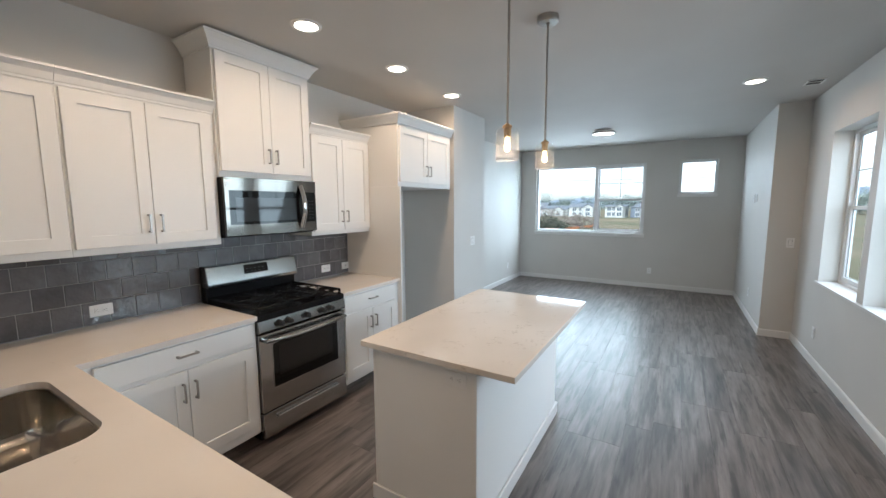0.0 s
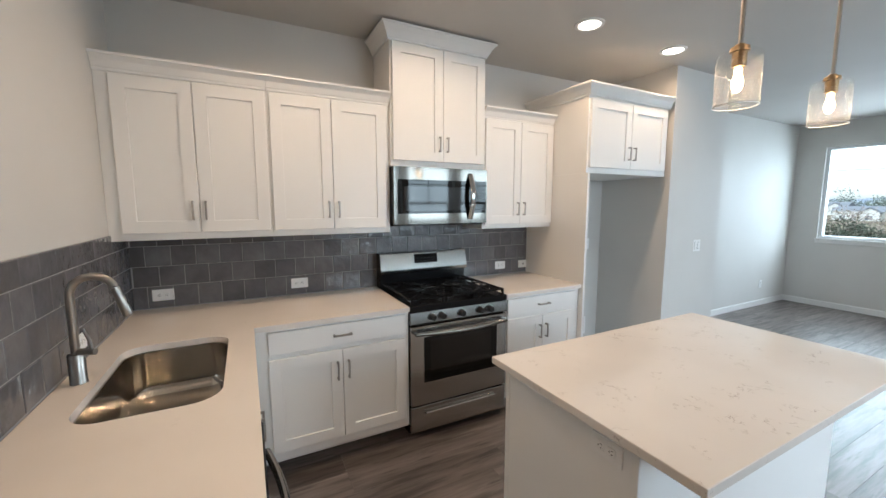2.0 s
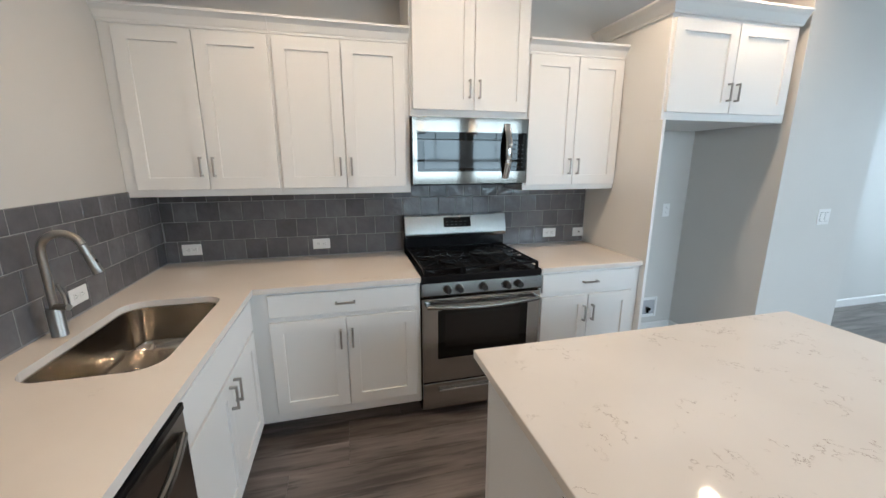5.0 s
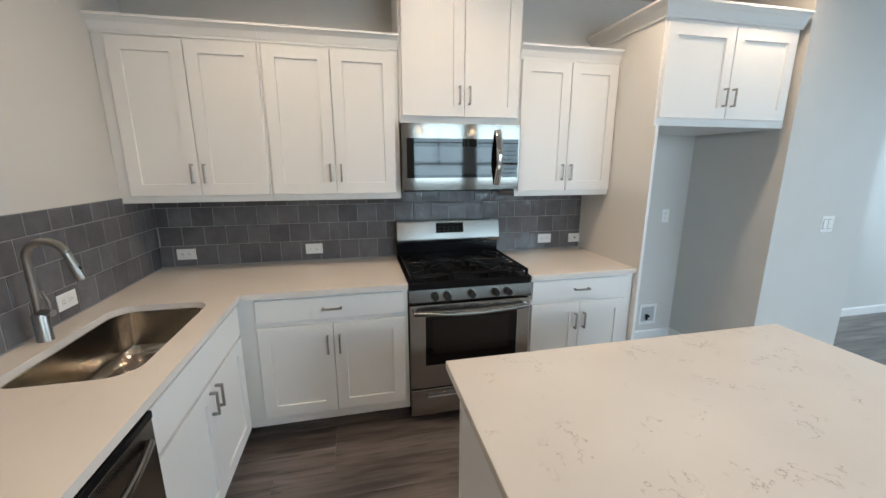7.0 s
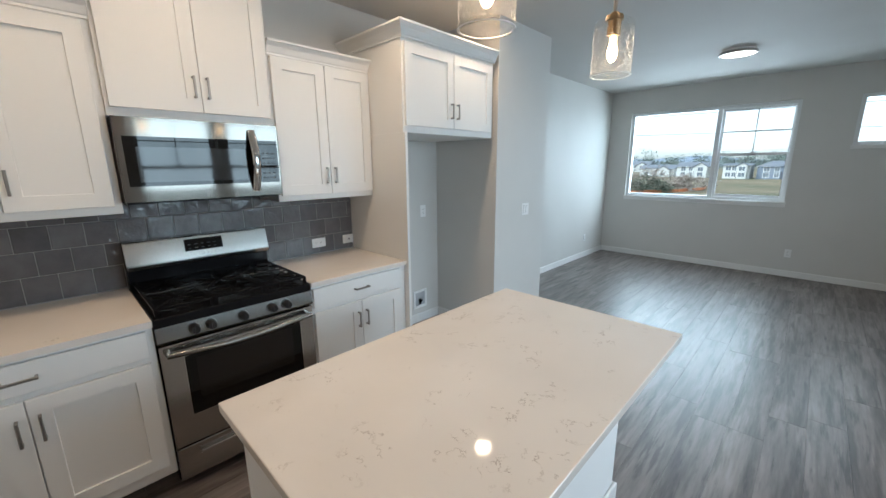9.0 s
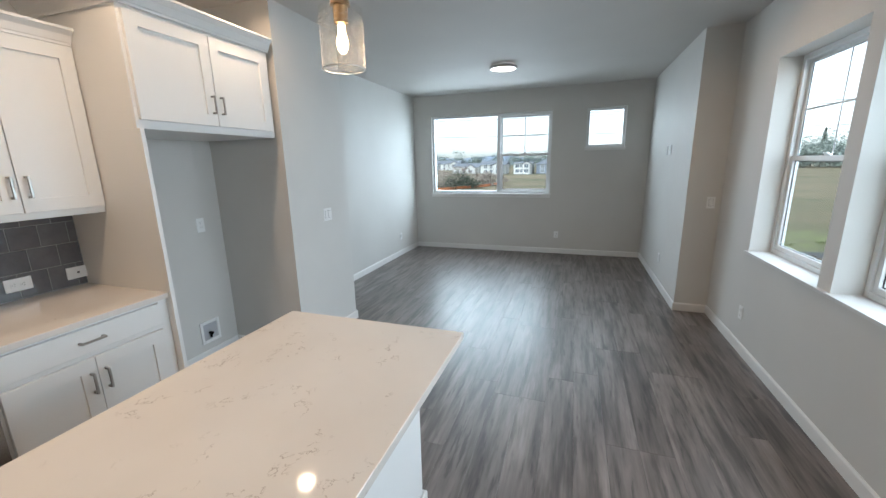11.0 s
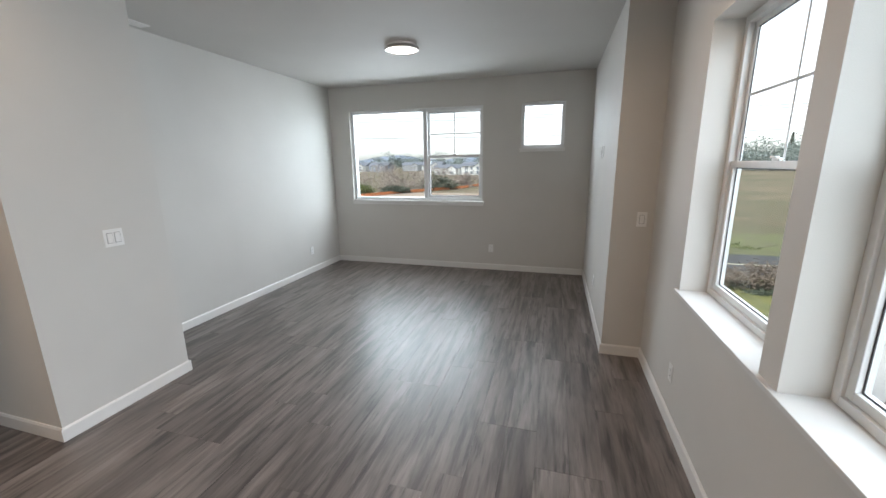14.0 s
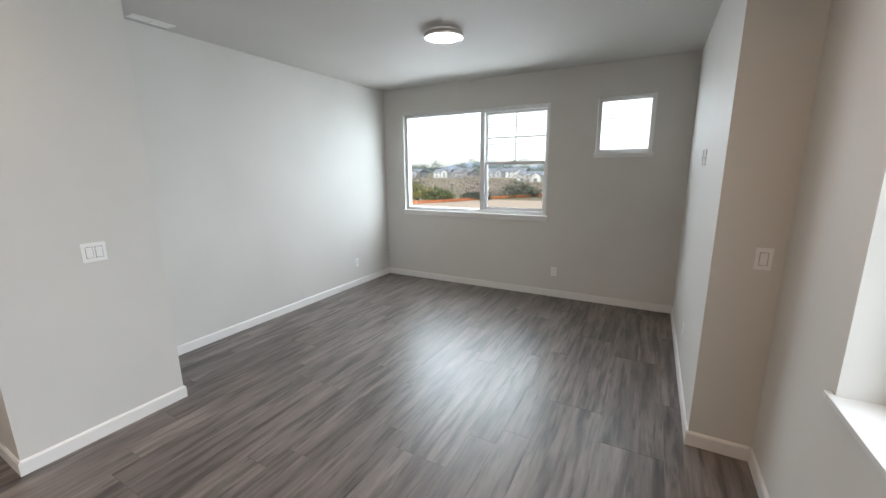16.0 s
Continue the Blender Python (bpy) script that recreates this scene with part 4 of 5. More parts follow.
# ---- dishwasher ----
def dishwasher():
    x0, x1, f = -1.318, -0.705, 0.562
    d = thing("dishwasher", ((x0 + x1) / 2, 0.3, 0), "stainless steel dishwasher with a black top edge under the worktop", "dishwasher")
    boxes("body", [(x0 + 0.004, SY + 0.02, 0.02, x1 - 0.004, f, 0.872)], BLACK, d, label="black casing")
    bm = bmesh.new()
    box(bm, x0 + 0.003, f, 0.115, x1 - 0.003, f + 0.028, 0.852, bevel=0.003)
    p = part("door", bm, steel("dark_steel", (0.30, 0.29, 0.275), 0.24, (1, 1, 50)), d, "dark brushed steel door")
    boxes("control_strip", [(x0 + 0.003, f, 0.8525, x1 - 0.003, f + 0.032, 0.878)], BLACK, d, bevel=0.003, label="black control strip")
    bm = bmesh.new()
    n = 20
    pts = [(x0 + 0.05 + (x1 - x0 - 0.1) * k / n, f + 0.038 + 0.035 * math.sin(math.pi * k / n), 0.800 - 0.006 * math.sin(math.pi * k / n)) for k in range(n + 1)]
    tube(bm, pts, 0.012, n=12)
    for xx in (x0 + 0.055, x1 - 0.055):
        box(bm, xx - 0.01, f + 0.028, 0.79, xx + 0.01, f + 0.045, 0.81, bevel=0.003)
    part("handle", bm, STEEL_H, p, "curved steel handle", smooth=True)
    boxes("kick_plate", [(x0 + 0.003, f - 0.06, 0.0, x1 - 0.003, f - 0.045, 0.11)], BLACK, d, label="black kick plate")


dishwasher()


# ---- sink and faucet ----
def sink():
    x0, x1, y0, y1 = SINK
    s = thing("sink", ((x0 + x1) / 2, (y0 + y1) / 2, 0.68), "brushed stainless steel single-bowl sink set under the quartz worktop", "sink")
    bm = bmesh.new()
    levels = [(0.012, CT, 0.10), (0.012, CT - 0.0015, 0.10), (-0.005, CT - 0.0015, 0.095), (-0.006, CT - 0.02, 0.09), (-0.010, CT - 0.155, 0.085), (-0.018, CT - 0.185, 0.08), (-0.034, CT - 0.203, 0.075), (-0.060, CT - 0.211, 0.07), (-0.12, CT - 0.214, 0.06)]
    rings = []
    for g, z, r in levels:
        rings.append([bm.verts.new((x, y, z)) for x, y in rounded(x0 - g, y0 - g, x1 + g, y1 + g, max(r + g * 0.5, 0.03), 8)])
    for a, b in zip(rings, rings[1:]):
        n = len(a)
        for k in range(n):
            bm.faces.new((a[k], a[(k + 1) % n], b[(k + 1) % n], b[k]))
    bm.faces.new(rings[-1])
    part("bowl", bm, SINKSTEEL, s, smooth=True)
    bm = bmesh.new()
    lathe(bm, [(0.056, 0.6705), (0.054, 0.6725), (0.04, 0.671), (0.036, 0.668), (0.001, 0.668)], ((x0 + x1) / 2, (y0 + y1) / 2 - 0.02, 0), n=28)
    part("drain", bm, CHROME, s, "polished drain ring", smooth=True)


sink()


def faucet():
    x, y = -1.838, 0.0
    f = thing("faucet", (x, y, TOP), "brushed nickel gooseneck pull-down faucet on the worktop behind the sink", "faucet")
    bm = bmesh.new()
    lathe(bm, [(0.001, TOP), (0.027, TOP), (0.027, TOP + 0.002), (0.0255, TOP + 0.004), (0.0255, TOP + 0.107), (0.024, TOP + 0.110), (0.014, TOP + 0.111)], (x, y, 0), n=32)
    part("base", bm, NICKEL, f, "cylindrical nickel base", smooth=True)
    R = 0.066
    zc = TOP + 0.326
    pts = [(x, y, TOP + 0.105), (x, y, zc - 0.08)]
    pts += [(x, y + R - R * math.cos(radians(a)), zc + R * math.sin(radians(a))) for a in range(0, 166, 8)]
    bm = bmesh.new()
    tube(bm, pts, 0.0138, n=18)
    part("neck", bm, NICKEL, f, "curved nickel neck", smooth=True)
    a = radians(163)
    p = Vector((x, y + R - R * math.cos(a), zc + R * math.sin(a)))
    d = Vector((0, math.sin(a), math.cos(a))).normalized()
    bm = bmesh.new()
    tube(bm, [p, p + d * 0.04, p + d * 0.041, p + d * 0.06, p + d * 0.110, p + d * 0.115], [0.0138, 0.0138, 0.0155, 0.0158, 0.0175, 0.0155], n=18)
    sp = part("spray_head", bm, NICKEL, f, "nickel spray head", smooth=True)
    bm = bmesh.new()
    c = p + d * 0.072 + Vector((0, 0.013, 0.004))
    box(bm, c.x - 0.005, c.y - 0.003, c.z - 0.011, c.x + 0.005, c.y + 0.004, c.z + 0.011, bevel=0.002)
    part("button", bm, SLOT, sp, "black spray button")
    bm = bmesh.new()
    h = Vector((x, y, TOP + 0.117))
    o = Vector((0.38, 0.92, 0.0))
    tube(bm, [h + o * 0.005, h + o * 0.068], 0.0125, n=18)
    tube(bm, [h + o * 0.058, h + o * 0.053 + Vector((-0.01, -0.004, 0.04)), h + o * 0.036 + Vector((-0.01, -0.006, 0.085))], [0.0065, 0.006, 0.005], n=10)
    part("lever", bm, NICKEL, f, "slim nickel lever", smooth=True)


faucet()


# ---- outlets, switches, vents ----
# grey that paints the shade in the gap round a switch rocker
GAPSHADE = plain("gap_shade", (0.25, 0.25, 0.25), 0.6)


def plate(facing, at, u, z, style, label, flat=False, w=0.072, h=0.115, group=""):
    """A wall plate. style: outlet, switch, double, blank."""
    add = frame_box(facing, at)
    if flat:
        w, h = h, w
    base = (at, u, z) if "x" in facing else (u, at, z)
    t = thing("outlet" if style == "outlet" else "light_switch" if style in ("switch", "double") else "wall_plate", base, label, "outlet" if style == "outlet" else "switch" if style in ("switch", "double") else "wall plate", group)
    bm = bmesh.new()
    add(bm, u - w / 2, u + w / 2, 0, 0.005, z - h / 2, z + h / 2, 0.002)
    part("plate", bm, PLASTIC, t)
    if style == "outlet":
        for s in (-1, 1):
            cu, cz = (u + s * 0.02, z) if flat else (u, z + s * 0.02)
            bm = bmesh.new()
            add(bm, cu - 0.0145, cu + 0.0145, 0.0045, 0.007, cz - 0.0145, cz + 0.0145, 0.002)
            rr = part("receptacle", bm, PLASTIC, t)
            bm = bmesh.new()
            for a, b in ((-0.006, 0.003), (0.006, 0.003)):
                if flat:
                    add(bm, cu - 0.001, cu + 0.006, 0.0065, 0.0073, cz + a - 0.001, cz + a + 0.001, 0)
                else:
                    add(bm, cu + a - 0.001, cu + a + 0.001, 0.0065, 0.0073, cz - 0.001, cz + 0.006, 0)
            du, dz = (-0.007, 0) if flat else (0, -0.007)
            add(bm, cu + du - 0.002, cu + du + 0.002, 0.0065, 0.0073, cz + dz - 0.002, cz + dz + 0.002, 0)
            part("slots", bm, SLOT, rr, "dark plug slots")
    elif style in ("switch", "double"):
        for du in ((0,) if style == "switch" else (-0.023, 0.023)):
            bm = bmesh.new()
            add(bm, u + du - 0.0185, u + du + 0.0185, 0.0045, 0.0054, z - 0.0345, z + 0.0345, 0)
            part("rocker_gap", bm, GAPSHADE, t, "grey plate painting the shade round the rocker")
            bm = bmesh.new()
            add(bm, u + du - 0.0160, u + du + 0.0160, 0.0050, 0.009, z - 0.0320, z + 0.0320, 0.002)
            part("rocker", bm, PLASTIC, t)
    elif style == "jack":
        bm = bmesh.new()
        add(bm, u - 0.006, u + 0.006, 0.0045, 0.0065, z - 0.006, z + 0.006, 0.001)
        part("jack", bm, SLOT, t, "dark jack")


TF = LX + 0.0125
OL = "white duplex outlet set sideways in the grey tile backsplash"
for u in (0.092, 0.903, 2.68):
    plate("+x", TF, u, 1.0, "outlet", OL, True, group="backsplash outlets")
plate("+x", TF, 2.952, 0.995, "jack", "white switch plate set sideways in the grey tile", True)
plate("+y", SY + 0.0125, -2.07, 1.0, "outlet", OL, True, group="backsplash outlets")
plate("+y", SY + 0.0125, -1.362, 1.0, "outlet", OL, True, group="backsplash outlets")
plate("+y", SY + 0.0125, -1.332, 1.145, "jack", "white switch plate set sideways in the grey tile above an outlet", True)
plate("-y", 1.535, -0.772, 0.818, "outlet", "white duplex outlet set sideways in the island's end", True)
plate("+x", LX, 3.82, 1.147, "outlet", "white outlet on the alcove's back wall")
plate("+x", STUB[0], 4.505, 1.165, "double", "white double rocker switch on the wall block", w=0.118)
plate("+x", LX, 7.64, 0.335, "outlet", "white outlet low on the living room wall", group="wall outlets")
plate("-y", FY, -0.32, 0.335, "outlet", "white outlet low under the wide window", group="wall outlets")
plate("-x", PX, 6.95, 0.36, "outlet", "white outlet low on the stepped wall", group="wall outlets")
plate("-x", RX, 5.195, 0.325, "outlet", "white outlet under the long window sill", group="wall outlets")
plate("-y", 6.01, 1.243, 1.165, "switch", "white rocker switch on the wall step")
plate("-x", PX, 6.93, 1.70, "jack", "small white wall plate high on the stepped wall")
plate("-x", PX, 7.12, 1.70, "jack", "small white wall plate high on the stepped wall")


def water_box():
    y0, y1, z0, z1 = 3.665, 3.845, 0.15, 0.34
    w = thing("water_box", (LX, (y0 + y1) / 2, z0), "white recessed water supply box with a valve, low in the alcove", "water outlet box")
    add = frame_box("+x", LX)
    bm = bmesh.new()
    ring(add, bm, y0, y1, 0, 0.012, z0, z1, 0.024)
    part("frame", bm, PLASTIC, w)
    # a flat sheet, grey to paint in the shade of the box's recess
    bm = bmesh.new()
    add(bm, y0 + 0.024, y1 - 0.024, 0.0005, 0.002, z0 + 0.024, z1 - 0.024, 0)
    part("recess", bm, paint("recess_shade", (0.42, 0.43, 0.45), 0.5), w, "flat grey back with the recess's shade in its colour")
    bm = bmesh.new()
    c = (y0 + y1) / 2 - 0.01
    cyl(bm, (LX + 0.018, c, z0 + 0.07), 0.010, 0.05, axis="z", n=14)
    cyl(bm, (LX + 0.024, c, z0 + 0.085), 0.013, 0.03, axis="x", n=14)
    box(bm, LX + 0.03, c - 0.018, z0 + 0.078, LX + 0.036, c + 0.018, z0 + 0.092, bevel=0.002)
    part("valve", bm, IRON, w, "dark metal valve", smooth=True)


water_box()


def ceiling_vent(x, y, w, l):
    v = thing("ceiling_vent", (x, y, H), "white slotted metal ceiling air vent", "air vent", "ceiling vents")
    bm = bmesh.new()
    for r in ((x - w / 2, y - l / 2, x - w / 2 + 0.018, y + l / 2), (x + w / 2 - 0.018, y - l / 2, x + w / 2, y + l / 2), (x - w / 2 + 0.018, y - l / 2, x + w / 2 - 0.018, y - l / 2 + 0.018), (x - w / 2 + 0.018, y + l / 2 - 0.018, x + w / 2 - 0.018, y + l / 2), (x - w / 2 + 0.018, y - 0.006, x + w / 2 - 0.018, y + 0.006)):
        box(bm, r[0], r[1], H - 0.008, r[2], r[3], H, bevel=0.002)
    part("frame", bm, TRIM, v)
    # near-black sheet under the ceiling stands in for the shade inside a duct
    boxes("backing", [(x - w / 2 + 0.018, y - l / 2 + 0.018, H - 0.0015, x + w / 2 - 0.018, y + l / 2 - 0.018, H - 0.0005)], SLOT, v, label="dark sheet painting the shade behind the slats")
    k = 0
    xx = x - w / 2 + 0.026
    while xx < x + w / 2 - 0.022:
        bm = bmesh.new()
        a = [bm.verts.new((xx + dx, yy, H + dz)) for yy in (y - l / 2 + 0.018, y + l / 2 - 0.018) for dx, dz in ((0, -0.007), (0.0012, -0.007), (0.005, -0.002), (0.0038, -0.002))]
        bm.faces.new(a[:4])
        bm.faces.new(a[4:][::-1])
        for q in range(4):
            bm.faces.new((a[q], a[(q + 1) % 4], a[4 + (q + 1) % 4], a[4 + q]))
        part("slat", bm, TRIM, v)
        xx += 0.013


ceiling_vent(1.13, 5.12, 0.14, 0.20)
ceiling_vent(-2.82, 5.32, 0.11, 0.30)


# ---- outside ----
GZ = -3.1


def ground_material():
    m, nt, b = material("field_ground")
    n1 = noise_node(nt, 0.035, 5, 0.6, stretch=(1, 1.6, 1))
    n2 = noise_node(nt, 0.6, 5, 0.65)
    n3 = noise_node(nt, 14, 4, 0.7)
    c = ramp(nt, n1.outputs[0], [(0.36, (0.100, 0.098, 0.050)), (0.47, (0.150, 0.125, 0.080)), (0.62, (0.21, 0.165, 0.115))])
    d = ramp(nt, n2.outputs[0], [(0.3, (0.7, 0.75, 0.6)), (0.7, (1.2, 1.15, 1.1))])
    f = ramp(nt, n3.outputs[0], [(0.3, (0.6, 0.6, 0.6)), (0.7, (1.25, 1.25, 1.25))])
    c = mix(nt, c, d, 1.0, "MULTIPLY")
    nt.links.new(mix(nt, c, f, 1.0, "MULTIPLY"), b.inputs["Base Color"])
    b.inputs["Roughness"].default_value = 0.95
    bump(nt, b, n3.outputs[0], 0.6, 0.05)
    return m


def speckle(name, a, b2, scale, rough=0.9):
    m, nt, b = material(name)
    n = noise_node(nt, scale, 5, 0.7)
    nt.links.new(ramp(nt, n.outputs[0], [(0.35, a), (0.65, b2)]), b.inputs["Base Color"])
    b.inputs["Roughness"].default_value = rough
    bump(nt, b, n.outputs[0], 0.4, 0.02)
    return m


boxes("ground", [(-3000, -3000, GZ - 1, 3000, 3000, GZ)], ground_material(), kind="structure", label="rough olive and tan field", category="ground")
boxes("lawn", [(-30, 15.1, GZ, 60, 20.3, GZ + 0.03)], speckle("lawn_green", (0.10, 0.11, 0.035), (0.175, 0.168, 0.055), 1.6), kind="structure", label="bright green grass verge beside the road", category="grass")
boxes("driveway", [(1.6, -20, GZ, 30, 15.1, GZ + 0.05)], speckle("pale_concrete", (0.42, 0.41, 0.395), (0.50, 0.49, 0.475), 2), kind="structure", label="pale concrete driveway", category="driveway")
outline_rows = [(8.6, 13.0), (16.0, 14.0), (16.0, 5.0), (5.2, 5.0), (5.2, 9.8)]
bm = bmesh.new()
outline(bm, outline_rows, GZ + 0.05, GZ + 0.07)
part("gravel_bed", bm, speckle("gravel", (0.06, 0.035, 0.03), (0.22, 0.17, 0.155), 16), kind="structure", label="reddish brown gravelly bed beside the driveway", category="gravel")
bm = bmesh.new()
outline(bm, [(9.4, 12.6), (15.0, 13.2), (15.0, 6.0), (6.4, 6.0), (6.4, 9.4)], GZ + 0.07, GZ + 0.10)
part("mulch_bed", bm, speckle("bark_mulch", (0.05, 0.022, 0.018), (0.15, 0.07, 0.055), 14), kind="structure", label="dark red bark mulch bed", category="mulch")
boxes("road", [(-80, 20.6, GZ, 120, 24.8, GZ + 0.03)], speckle("asphalt", (0.045, 0.047, 0.05), (0.07, 0.072, 0.075), 6), kind="structure", label="grey asphalt country road", category="road")
boxes("field_verge", [(-80, 24.8, GZ, 120, 31.5, GZ + 0.02)], speckle("verge_green", (0.095, 0.088, 0.048), (0.14, 0.155, 0.055), 0.7), kind="structure", label="patchy green grass strip along the far side of the road", category="grass")
boxes("road_line", [(-80, 22.55, GZ + 0.03, 120, 22.67, GZ + 0.036)], plain("line_white", (0.60, 0.56, 0.42), 0.7), kind="structure", label="pale painted road line", category="road marking")
boxes("dirt_lot", [(-60, 38, GZ, -10, 62, GZ + 0.04)], speckle("bare_dirt", (0.26, 0.19, 0.14), (0.36, 0.29, 0.23), 1.2), kind="structure", label="bare brown dirt lot", category="ground")


def leaf_cloud(rng, bm, centre, size, count, leaf, flat=0.5):
    """Many small leaves about a centre, thinning outwards in uneven clumps."""
    clumps = []
    for _ in range(max(4, count // 60)):
        a, r, h = rng.uniform(0, 6.283), rng.random() ** 0.5, rng.random()
        clumps.append(Vector((centre[0] + size[0] * r * math.cos(a), centre[1] + size[1] * r * math.sin(a), centre[2] + size[2] * h * (1 - 0.6 * r))))
    for k in range(count):
        c = clumps[k % len(clumps)] + Vector((rng.gauss(0, size[0] * 0.16), rng.gauss(0, size[1] * 0.16), abs(rng.gauss(0, size[2] * 0.14))))
        u = Vector((rng.gauss(0, 1), rng.gauss(0, 1), rng.gauss(0, 0.7))).normalized() * leaf * rng.uniform(0.6, 1.4)
        v = u.cross(Vector((rng.gauss(0, 1), rng.gauss(0, 1), rng.gauss(0, 1)))).normalized() * leaf * flat
        bm.faces.new([bm.verts.new(c + q) for q in (-u, v, u, -v)])


def leafy(name, a, b2):
    m, nt, b = material(name)
    g = nt.nodes.new("ShaderNodeNewGeometry")
    nt.links.new(ramp(nt, g.outputs["Random Per Island"], [(0.0, a), (1.0, b2)]), b.inputs["Base Color"])
    b.inputs["Roughness"].default_value = 0.8
    return m


GREENLEAF = leafy("olive_leaves", (0.05, 0.075, 0.025), (0.16, 0.18, 0.06))
DARKLEAF = leafy("dark_leaves", (0.03, 0.045, 0.03), (0.09, 0.10, 0.07))
TWIG = leafy("bare_twigs", (0.20, 0.165, 0.14), (0.40, 0.34, 0.30))
YELLOW = leafy("yellow_leaves", (0.17, 0.16, 0.05), (0.30, 0.26, 0.10))
BARK = plain("bark", (0.09, 0.075, 0.06), 0.9)


def cloud(name, mat, spots, leaf, label, category, seed, flat=0.5, kind="stuff"):
    rng = random.Random(seed)
    bm = bmesh.new()
    me = bpy.data.meshes.new(name)
    for c, s, n in spots:
        leaf_cloud(rng, bm, c, s, n, leaf, flat)
    bm.to_mesh(me)
    bm.free()
    me.materials.append(mat)
    ob = new(name, me)
    tagged(ob, label, category, kind=kind)
    return ob


rng = random.Random(21)
BRUSH = leafy("brush_twigs", (0.085, 0.065, 0.05), (0.21, 0.165, 0.13))
cloud("roadside_brush", BRUSH, [((x + rng.uniform(-0.5, 0.5), 19.2 + rng.uniform(-0.6, 0.6), GZ), (1.5, 0.9, 0.9 + rng.uniform(-0.2, 0.3)), 2600) for x in range(4, 36, 2)], 0.085, "low brown leafless brush along the road", "brush", 5, 0.22)
cloud("roadside_weeds", DARKLEAF, [((x + rng.uniform(-0.8, 0.8), 18.9 + rng.uniform(-0.5, 0.5), GZ), (1.2, 0.6, 0.35), 700) for x in range(4, 34, 3)], 0.09, "low dark weeds along the road", "weeds", 6, 0.3)
cloud("bank_grass", GREENLEAF, [((x + rng.uniform(-1, 1), 26.4 + rng.uniform(-0.8, 0.8), GZ), (1.8, 1.0, 0.35), 260) for x in range(0, 60, 3)], 0.12, "rough green grass bank beyond the road", "grass", 7, 0.12)


def bush(x, y, w, h, mat, label, seed, leaf=0.16, count=1800):
    rng = random.Random(seed)
    b = thing("bush", (x, y, GZ), label, "bush", "field bushes")
    bm = bmesh.new()
    for k in range(9):
        a = rng.uniform(0, 6.28)
        r = rng.uniform(0.2, 0.8) * w
        tube(bm, [(x + 0.1 * math.cos(a), y + 0.1 * math.sin(a), GZ), (x + r * 0.5 * math.cos(a), y + r * 0.5 * math.sin(a), GZ + h * 0.5), (x + r * math.cos(a), y + r * math.sin(a), GZ + h * rng.uniform(0.7, 1.0))], [0.06, 0.035, 0.01], n=5)
    part("stems", bm, BARK, b)
    bm = bmesh.new()
    leaf_cloud(rng, bm, (x, y, GZ + 0.1), (w, w * 0.7, h * 0.85), count, leaf)
    part("foliage", bm, mat, b)


TW = "bare grey-brown thicket at the field's edge"
bush(-33.0, 56.5, 3.2, 3.0, YELLOW, "yellow-green leafy bush at the field's edge", 1)
bush(-28.6, 55.5, 2.6, 2.2, GREENLEAF, "dark green bush at the field's edge", 2)
bush(-37.0, 60.0, 4.0, 3.4, GREENLEAF, "dark green bush at the field's edge", 3)
bush(-25.5, 66.0, 5.0, 5.0, TWIG, TW, 4)
bush(-20.5, 69.0, 3.6, 3.2, DARKLEAF, "dark leafy thicket at the field's edge", 5)
bush(-16.0, 78.0, 3.2, 3.0, TWIG, TW, 6)
bush(-31.0, 72.0, 6.5, 5.6, TWIG, TW, 7)
bush(-23.0, 80.0, 5.0, 4.8, TWIG, TW, 8)
bush(-41.0, 70.0, 6.5, 5.2, TWIG, TW, 9)
bush(-24.5, 61.0, 2.6, 1.6, DARKLEAF, "dark leafy thicket at the field's edge", 10)


def silt_fence():
    """A low orange mesh fence in a bending line, on stakes."""
    pts = [(-44, 47.2), (-34, 49.2), (-29, 50.6), (-26.5, 54), (-24, 60), (-20, 67.5), (-16.5, 73.5), (-14.5, 82), (-15.5, 90)]
    f = thing("safety_fence", (-29, 50.6, GZ), "low orange plastic safety fence on stakes, bending round a dirt lot", "fence")
    mat = speckle("orange_mesh", (0.72, 0.20, 0.08), (0.80, 0.33, 0.14), 8, 0.6)
    bm = bmesh.new()
    for (xa, ya), (xb, yb) in zip(pts, pts[1:]):
        d = Vector((xb - xa, yb - ya, 0)).normalized()
        s = Vector((-d.y, d.x, 0)) * 0.02
        q = [bm.verts.new(Vector((x, y, z)) + o) for z in (GZ, GZ + 0.45) for x, y, o in ((xa, ya, s), (xb, yb, s), (xb, yb, -s), (xa, ya, -s))]
        for a, b, c, e2 in ((0, 1, 2, 3), (4, 5, 6, 7), (0, 1, 5, 4), (1, 2, 6, 5), (2, 3, 7, 6), (3, 0, 4, 7)):
            bm.faces.new((q[a], q[b], q[c], q[e2]))
    part("mesh_sheet", bm, mat, f, "orange plastic mesh")
    for x, y in pts:
        bm = bmesh.new()
        box(bm, x - 0.03, y - 0.06, GZ, x + 0.03, y - 0.02, GZ + 0.7)
        part("stake", bm, BARK, f, "wooden stake")


silt_fence()


# houses
# dark glass, paled by haze painted into its colour
WIN_HAZED = plain("far_glass_hazed", (0.15, 0.17, 0.20), 0.1)


